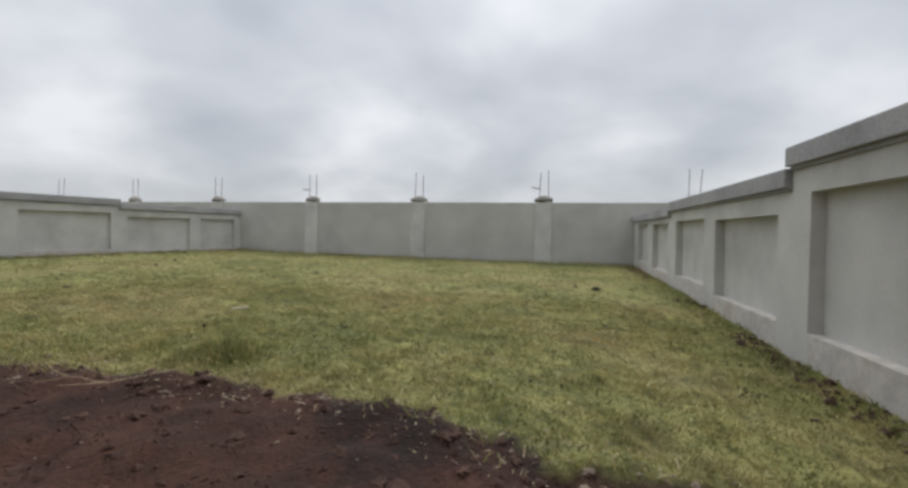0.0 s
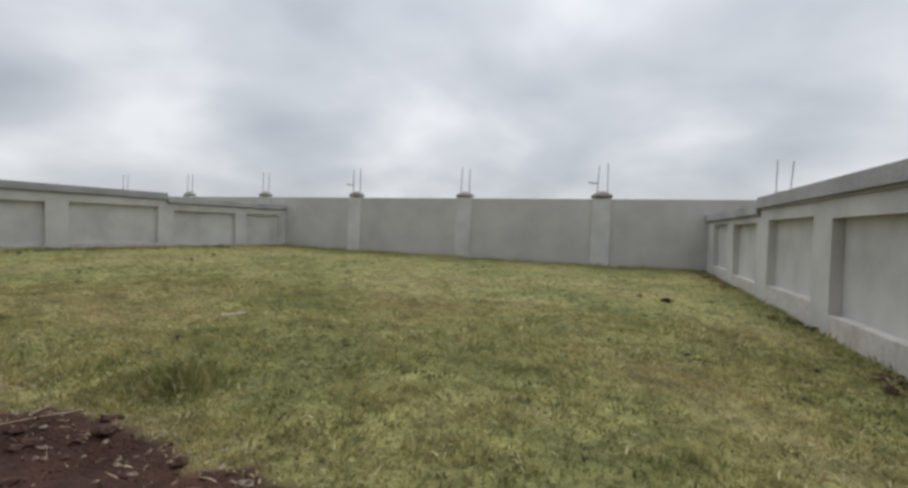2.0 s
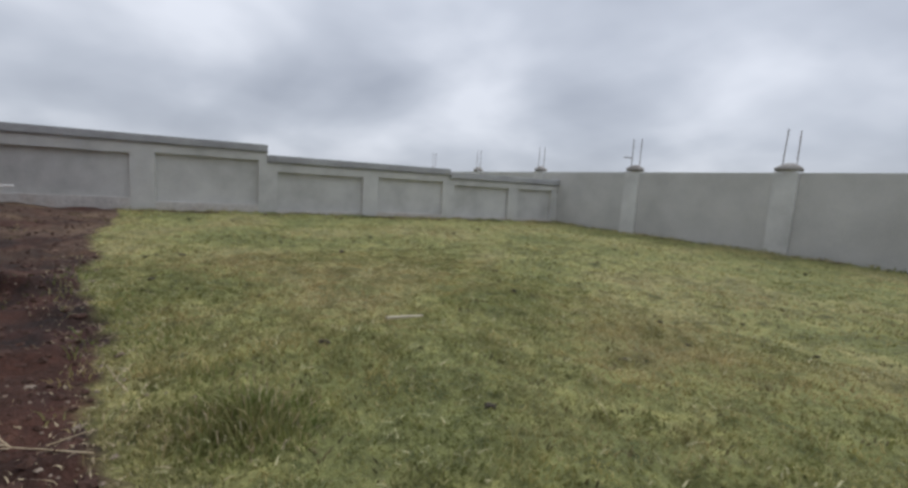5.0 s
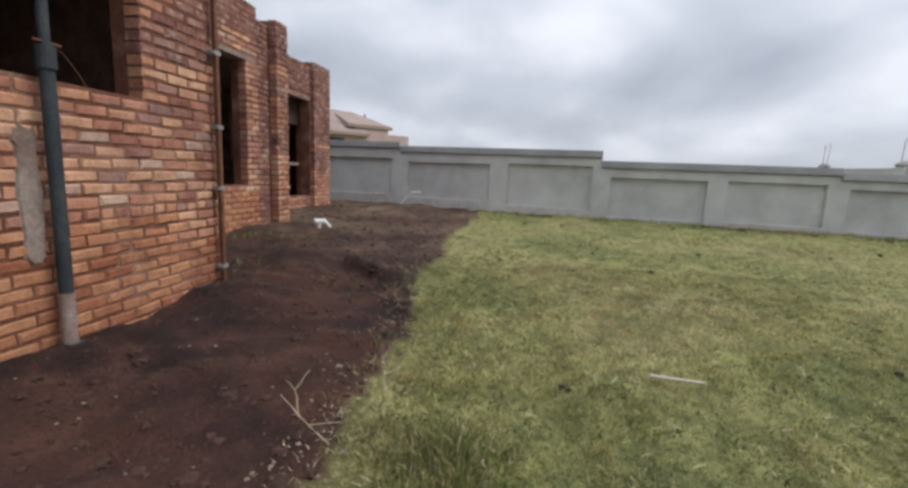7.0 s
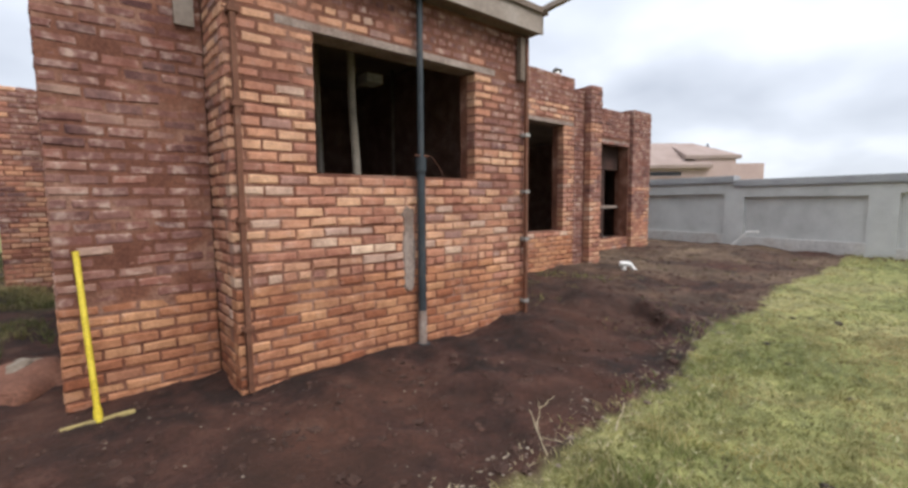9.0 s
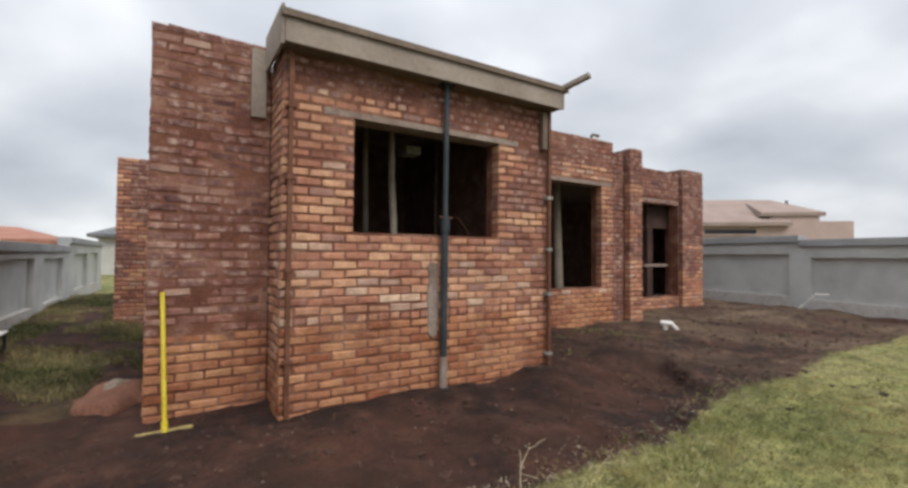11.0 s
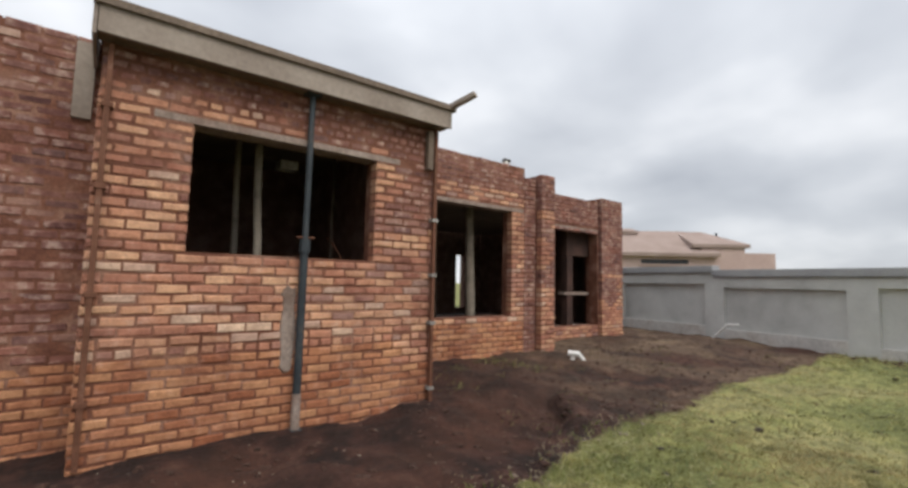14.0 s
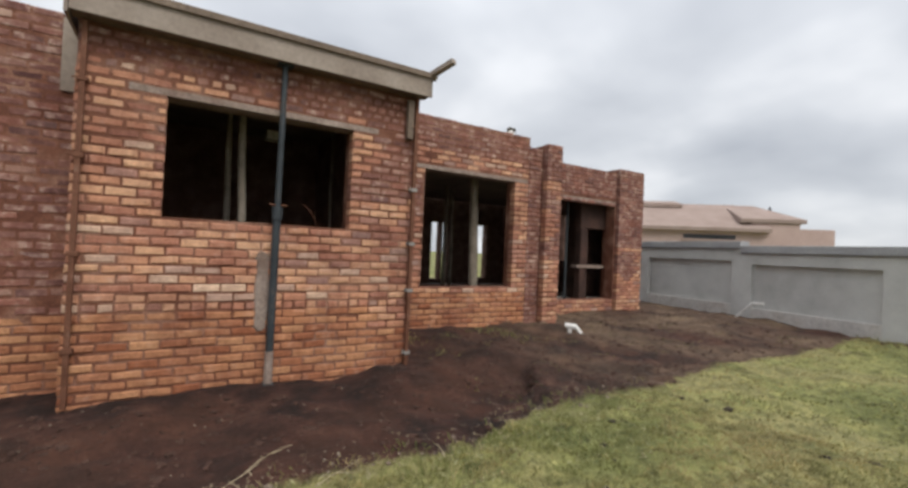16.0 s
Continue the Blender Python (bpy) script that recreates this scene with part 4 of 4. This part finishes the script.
def scatter(name, n, area, size, mat, label, category, want, seed, flat=0.6):
    rnd = random.Random(seed)
    v, f = [], []
    for _ in range(n):
        x, y = rnd.uniform(area[0], area[1]), rnd.uniform(area[2], area[3])
        if not want(x, y, rnd):
            continue
        s = size * rnd.uniform(0.3, 1.0) ** 2
        z = gz(x, y) + s * 0.12
        o = len(v)
        a = rnd.uniform(0, 6.28)
        pts = [(1, 0, 0), (0.3, 1, 0.1), (-0.8, 0.6, 0), (-0.9, -0.5, 0.1), (0.2, -1, 0), (0.1, 0.1, 1), (0, 0, -1)]
        for px_, py_, pz_ in pts:
            k = s * rnd.uniform(0.7, 1.2)
            v.append((x + k * (px_ * math.cos(a) - py_ * math.sin(a)), y + k * (px_ * math.sin(a) + py_ * math.cos(a)), z + k * pz_ * flat))
        for i in range(5):
            f.append((o + i, o + (i + 1) % 5, o + 5))
            f.append((o + (i + 1) % 5, o + i, o + 6))
    return mesh_stuff(name, v, f, mat, label, category)


on_soil = lambda x, y, r: earth_at(x, y) > 0.7 and not (y < -0.2 and -5.3 < x < -1.6) and not (y < -0.85 and x > -1.8)
near_edge = lambda x, y, r: abs(edge_y(x) - 0.05 - y) < r.uniform(0, 0.45)
scatter("earth_clods", 3000, (-13.5, 0.6, -2.3, 2.2), 0.038, CLOD, "loose dark red earth clods", "earth", on_soil, 5)
scatter("earth_crumbs", 5500, (-7.5, 0.8, -0.7, 2.2), 0.016, CLOD, "fine crumbs of dark earth", "earth", on_soil, 6)
scatter("wall_foot_clods", 1600, (1.40, 1.74, 1.2, 14.2), 0.05, CLOD, "dark clods and dead grass below the boundary wall", "earth", lambda x, y, r: noise.noise(Vector((x, y * 0.9, 51))) > -0.1, 8)
scatter("wall_foot_clods", 1500, (-12.5, 1.7, 14.0, 15.0), 0.06, CLOD, "dark clods and dead grass below the boundary wall", "earth", lambda x, y, r: 0.02 < 14.45 - 0.04 * (x - 1.75) - y < 0.22 and noise.noise(Vector((x * 0.9, y, 52))) > 0.05, 9)
scatter("wall_foot_clods", 3000, (-14.7, -12.5, 1.5, 14.8), 0.06, CLOD, "dark clods and dead grass below the boundary wall", "earth", lambda x, y, r: 0.05 < x - (-15 + 0.15 * y) < 0.8 and noise.noise(Vector((x * 0.9, y * 0.9, 53))) > 0.1, 10)
scatter("pebbles", 380, (-9.0, 0.8, -0.4, 2.0), 0.014, STONE, "small pale pebbles lying on the bare earth", "pebbles", on_soil, 17)
scatter("rubble_bits", 2600, (-9.0, 1.0, -0.5, 2.6), 0.017, STONE, "pale bits of rubble and dry roots along the earth's edge", "rubble", near_edge, 7)


def blades(name, n, area, tall, mat, label, want, seed, wide=0.004, lean=1.7, base=-0.004):
    rnd = random.Random(seed)
    v, f = [], []
    for _ in range(n):
        x, y = rnd.uniform(area[0], area[1]), rnd.uniform(area[2], area[3])
        k = want(x, y, rnd)
        if k <= 0:
            continue
        h = tall * rnd.uniform(0.45, 1.0) * k
        a, b = rnd.uniform(0, 6.28), rnd.uniform(0, 6.28)
        w = wide * rnd.uniform(0.6, 1.2)
        cx, cy = math.cos(a) * w, math.sin(a) * w
        lx, ly = math.cos(b) * h * rnd.uniform(0.1, lean), math.sin(b) * h * rnd.uniform(0.1, lean)
        z = gz(x, y) + base
        o = len(v)
        v += [(x - cx, y - cy, z), (x + cx, y + cy, z), (x + lx * 0.4 + cx * 0.7, y + ly * 0.4 + cy * 0.7, z + h * 0.6), (x + lx * 0.4 - cx * 0.7, y + ly * 0.4 - cy * 0.7, z + h * 0.6), (x + lx, y + ly, z + h * 0.9)]
        f += [(o, o + 1, o + 2, o + 3), (o + 3, o + 2, o + 4)]
    return mesh_stuff(name, v, f, mat, label, "grass")


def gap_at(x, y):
    """Where the mown grass gives way to dark flecks and coloured-in clump shade."""
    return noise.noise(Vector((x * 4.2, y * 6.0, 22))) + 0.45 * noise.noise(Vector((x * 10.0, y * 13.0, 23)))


def lawn_want(x, y, r):
    e = earth_at(x, y)
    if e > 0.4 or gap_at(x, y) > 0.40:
        return 0
    return 0.55 + 0.75 * max(0.0, noise.noise(Vector((x * 0.8, y * 0.8, 4)))) + 0.35 * noise.noise(Vector((x * 3, y * 3, 7)))


def lumps(name, n, area, size, mat, label, want, seed, flat=0.5):
    rnd = random.Random(seed)
    bm = bmesh.new()
    v, f = [], []
    lump_bm((0, 0, 0), 1, 1, 1, seed, 2, 0.9, bm)
    bm.verts.ensure_lookup_table()
    shape = [u.co.copy() for u in bm.verts]
    quads = [tuple(u.index for u in q.verts) for q in bm.faces]
    bm.free()
    for _ in range(n):
        x, y = rnd.uniform(area[0], area[1]), rnd.uniform(area[2], area[3])
        if not want(x, y):
            continue
        s = rnd.uniform(*size)
        a, k, g = rnd.uniform(0, 6.28), rnd.uniform(0.5, 0.9), gz(x, y)
        o = len(v)
        for u in shape:
            px_, py_ = u.x * s, u.y * s * k
            v.append((x + px_ * math.cos(a) - py_ * math.sin(a), y + px_ * math.sin(a) + py_ * math.cos(a), g + u.z * s * flat))
        f += [tuple(o + i for i in q) for q in quads]
    return mesh_stuff(name, v, f, mat, label, "clods")


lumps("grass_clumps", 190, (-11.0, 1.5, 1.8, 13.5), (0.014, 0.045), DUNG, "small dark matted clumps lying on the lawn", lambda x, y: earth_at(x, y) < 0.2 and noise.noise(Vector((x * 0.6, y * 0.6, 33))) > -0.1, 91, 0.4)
lumps("earth_hummocks", 260, (-9.0, 0.5, 0.0, 2.4), (0.015, 0.055), CLOD, "uneven dark hummocks in the dug earth", lambda x, y: earth_at(x, y) > 0.8, 92, 0.35)
lumps("edge_stones", 90, (-7.5, 0.4, 1.3, 2.3), (0.012, 0.032), STONE, "pale stones and mortar crumbs along the lawn's edge", lambda x, y: abs(edge_y(x) - 0.12 - y) < 0.22, 93, 0.5)
TUFTS = [(-2.86, 2.60, 0.36, 1300), (-2.98, 2.42, 0.28, 400), (-3.5, 2.45, 0.30, 350), (-4.2, 2.35, 0.3, 200)]
blades("lawn_grass", 150000, (-7.5, 1.74, 0.6, 6.5), 0.052, BLADE, "short mown yellow-green lawn grass", lawn_want, 11, wide=0.0055)
blades("lawn_grass", 90000, (-14.3, 1.74, 1.0, 14.4), 0.060, BLADE, "short mown yellow-green lawn grass", lambda x, y, r: lawn_want(x, y, r) if (y > 6.5 or x < -7.5) and x > -15 + 0.15 * y else 0, 12, wide=0.008)
blades("verge_grass", 4500, (1.25, 1.74, 0.8, 14.4), 0.12, TUFTGREEN, "longer green grass along the wall foot", lambda x, y, r: r.uniform(0.3, 1.0) if r.random() < (x - 1.2) * 2.2 else 0, 13, wide=0.006)
blades("verge_grass", 5000, (-14.6, -12.4, 1.6, 15.0), 0.16, TUFTGREEN, "longer green grass along the wall foot", lambda x, y, r: r.uniform(0.3, 1.0) if 0.02 < x - (-15 + 0.15 * y) < 0.35 else 0, 14, wide=0.009)
blades("verge_grass", 5000, (-12.6, 1.7, 14.1, 15.05), 0.15, TUFTGREEN, "longer green grass along the wall foot", lambda x, y, r: r.uniform(0.3, 1.0) if 0.03 < 14.45 - 0.04 * (x - 1.75) - y < 0.3 else 0, 15, wide=0.009)
blades("weed_clumps", 9000, (-14.7, -12.2, 1.2, 14.6), 0.10, DARKWEED, "dark matted weeds below the boundary wall", lambda x, y, r: r.uniform(0.3, 1.0) if 0.15 < x - (-15 + 0.15 * y) < 0.95 and noise.noise(Vector((x * 1.6, y * 1.3, 12))) > 0.12 else 0, 42, wide=0.010)
# dark blades fill the gaps, painting in shade the low relief doesn't cast
blades("lawn_gaps", 75000, (-9.5, 1.6, 1.4, 9.0), 0.060, GAPSHADE, "dark brown flecks and painted clump shade in the lawn", lambda x, y, r: r.uniform(0.4, 1.0) if gap_at(x, y) > 0.40 and earth_at(x, y) < 0.4 else 0, 43, wide=0.006)
blades("passage_grass", 20000, (-0.5, 1.72, -14.0, -2.0), 0.19, DARKWEED, "rough dark green grass in the passage", lambda x, y, r: r.uniform(0.2, 0.8) if earth_at(x, y) < 0.97 or noise.noise(Vector((x * 1.5, y * 1.1, 19))) > 0.1 else 0, 16, wide=0.008)
for i, (x, y, rad, n) in enumerate(TUFTS):
    blades("grass_tuft", n, (x - rad, x + rad, y - rad, y + rad), 0.24 if i == 0 else 0.16, TUFTGREEN, "tall green and straw-coloured grass tuft",
           lambda px_, py_, r, x=x, y=y, rad=rad: max(0.0, 1.05 - math.hypot(px_ - x, py_ - y) / rad), 20 + i, wide=0.006, lean=0.9)
blades("dry_stalks", 260, (-3.3, -2.5, 2.2, 2.95), 0.19, STRAW, "straw-coloured dead stalks standing among green grass", lambda x, y, r: max(0.0, 1.1 - math.hypot(x + 2.9, y - 2.6) / 0.4), 52, wide=0.004, lean=0.9)
blades("weed_sprigs", 5000, (-13.5, -5.5, -1.6, 1.6), 0.05, DARKWEED, "sparse low weeds on the dry earth", lambda x, y, r: r.uniform(0.3, 1.0) if earth_at(x, y) > 0.8 and noise.noise(Vector((x * 1.1, y * 1.4, 61))) > 0.15 else 0, 44, wide=0.007)
blades("weed_patch", 1400, (-7.6, -5.3, -1.65, -0.2), 0.13, TUFTGREEN, "low green weeds at the foot of the brick wall", lambda x, y, r: r.uniform(0.3, 1.0) if noise.noise(Vector((x * 1.7, y * 1.7, 6))) > 0.05 and r.random() < 1.15 + (y + 0.2) * -0.4 - 1.0 else 0, 41, wide=0.007, lean=1.2)
clumpy = lambda f, lo, seed: (lambda x, y, r: r.uniform(0.35, 1.0) if earth_at(x, y) < 0.3 and noise.noise(Vector((x * f, y * f * 1.5, seed))) > lo else 0)
blades("lawn_tussocks", 60000, (-6.5, 1.6, 1.2, 6.0), 0.085, BLADE, "taller uncut tussocks in the lawn", clumpy(3.2, 0.22, 71), 45, wide=0.005, lean=1.5)
blades("lawn_tussocks", 26000, (-11.5, 1.6, 2.0, 12.5), 0.085, BLADE, "taller uncut tussocks in the lawn", clumpy(2.2, 0.30, 72), 46, wide=0.009, lean=1.5)
blades("cut_straw", 5000, (-6.5, 1.6, 1.2, 6.5), 0.035, PALECUT, "pale cut straw lying on the lawn", clumpy(1.6, -0.05, 73), 47, wide=0.0045, lean=4.5, base=0.022)
blades("edge_grass", 5000, (-7.0, 0.9, 0.7, 2.6), 0.10, TUFTGREEN, "ragged grass along the lawn's edge", lambda x, y, r: r.uniform(0.3, 1.0) if -0.22 < y - edge_y(x) < 0.35 and noise.noise(Vector((x * 3, y * 3, 81))) > -0.05 else 0, 48, wide=0.005, lean=1.4)
blades("dry_roots", 8000, (-6.5, 0.6, 0.8, 2.5), 0.035, STRAW, "dry straw and roots along the lawn's edge", lambda x, y, r: r.uniform(0.2, 0.9) if abs(edge_y(x) - y + 0.05) < 0.36 * r.random() + 0.1 else 0, 31, wide=0.004, lean=4.0)


# ---------------- beyond the walls ----------------
def hip_roof(x0, x1, y0, y1, z0, z1, over, inset_x, inset_y, near=None):
    bm = bmesh.new()
    b = [bm.verts.new(p) for p in ((x0 - over, y0 - over, z0), (x1 + over, y0 - over, z0), (x1 + over, y1 + over, z0), (x0 - over, y1 + over, z0))]
    t = [bm.verts.new(p) for p in ((x0 + (inset_x if near is None else near), y0 + inset_y, z1), (x1 - inset_x, y0 + inset_y, z1), (x1 - inset_x, y1 - inset_y, z1), (x0 + (inset_x if near is None else near), y1 - inset_y, z1))]
    e = [bm.verts.new(v.co - Vector((0, 0, 0.22))) for v in b]
    for i in range(4):
        j = (i + 1) % 4
        bm.faces.new((b[i], b[j], t[j], t[i]))
        bm.faces.new((e[i], e[j], b[j], b[i]))
    bm.faces.new(t)
    bm.faces.new(e[::-1])
    return bm


NH = Matrix(((-0.734, -0.679, 0, -28.2), (0.679, -0.734, 0, -13.4), (0, 0, 1, 0), (0, 0, 0, 1)))


def hip_at(m, x0, x1, y0, y1, z0, z1, over, ix, iy, near=None):
    bm = hip_roof(x0, x1, y0, y1, z0, z1, over, ix, iy, near)
    bmesh.ops.transform(bm, matrix=m, verts=bm.verts)
    return bm


n1 = thing("neighbour_house", "pink plastered house with tan tiled hip roofs behind the wall", "house")
part("wall", box_bm(-6, 6.3, 0, 6, -0.2, 3.6, 0.02, NH), PALEWALL, n1)
part("wall", box_bm(6.3, 9.0, 0.02, 6, -0.2, 4.1, 0.02, NH), PALEWALL, n1)
part("parapet_wall", box_bm(9.0, 10.9, 0.1, 5, -0.2, 3.8, 0.02, NH), PALEWALL, n1)
part("roof", hip_at(NH, -6, 6.9, 0, 6, 3.72, 5.5, 0.4, 0.6, 2.8), TANROOF, n1)
part("roof", hip_at(NH, 6.0, 9.0, 0.2, 5.8, 4.34, 5.49, 0.3, 1.5, 2.75, -0.3), TANROOF, n1)
part("ridge_roof", hip_at(NH, -6, 2.8, 2.2, 4.6, 5.42, 5.72, 0.1, 0.1, 1.0), TANROOF, n1)
window = part("window", box_bm(2.42, 5.43, -0.03, 0.03, 3.0, 3.28, 0.01, NH), DARKGLASS, n1)
part("sill", box_bm(2.3, 5.5, -0.12, 0.03, 2.90, 2.99, 0.01, NH), PALEWALL, window)
part("chimney_cowl", tube_bm(NH @ Vector((8.6, 3.0, 4.8)), NH @ Vector((8.6, 3.0, 5.45)), 0.16, 0.05, 10), DARKGLASS, n1)
n2 = thing("neighbour_house", "house with a red tiled roof beyond the boundary wall", "house")
part("wall", box_bm(4.7, 13, -36, -27, -0.2, 2.0, 0.02), PALEWALL, n2)
part("roof", hip_roof(4.7, 13, -36, -27, 2.12, 2.92, 0.5, 2.0, 4.4), REDROOF, n2)
n3 = thing("neighbour_house", "grey house with a low grey sheet roof at the passage end", "house")
part("wall", box_bm(-4, 3.6, -48, -37.2, -0.2, 2.6, 0.02), PLASTER, n3)
part("roof", hip_roof(-4, 3.6, -48, -37.2, 2.82, 3.7, 0.6, 0.9, 4.6), GREYROOF, n3)

rt = random.Random(4)
for i in range(16):
    ang = radians(rt.uniform(-60, 75))
    d = rt.uniform(160, 230)
    x, y = -d * math.sin(ang), d * math.cos(ang)
    t = thing("far_tree", "distant dark green tree on the horizon", "tree", "trees on the horizon")
    h = rt.uniform(3.5, 6.5)
    part("trunk", tube_bm((x, y, -0.2), (x, y, h * 0.6), 0.25, 0.1, 6), DUNG, t)
    bm = bmesh.new()
    for k in range(7):
        lump_bm((x + rt.uniform(-2.2, 2.2), y + rt.uniform(-2, 2), h * rt.uniform(0.5, 0.95)), rt.uniform(0.7, 1.7), rt.uniform(0.7, 1.7), rt.uniform(0.5, 1.1), i * 7 + k, 2, 0.7, bm)
    part("crown", bm, LEAF, t)
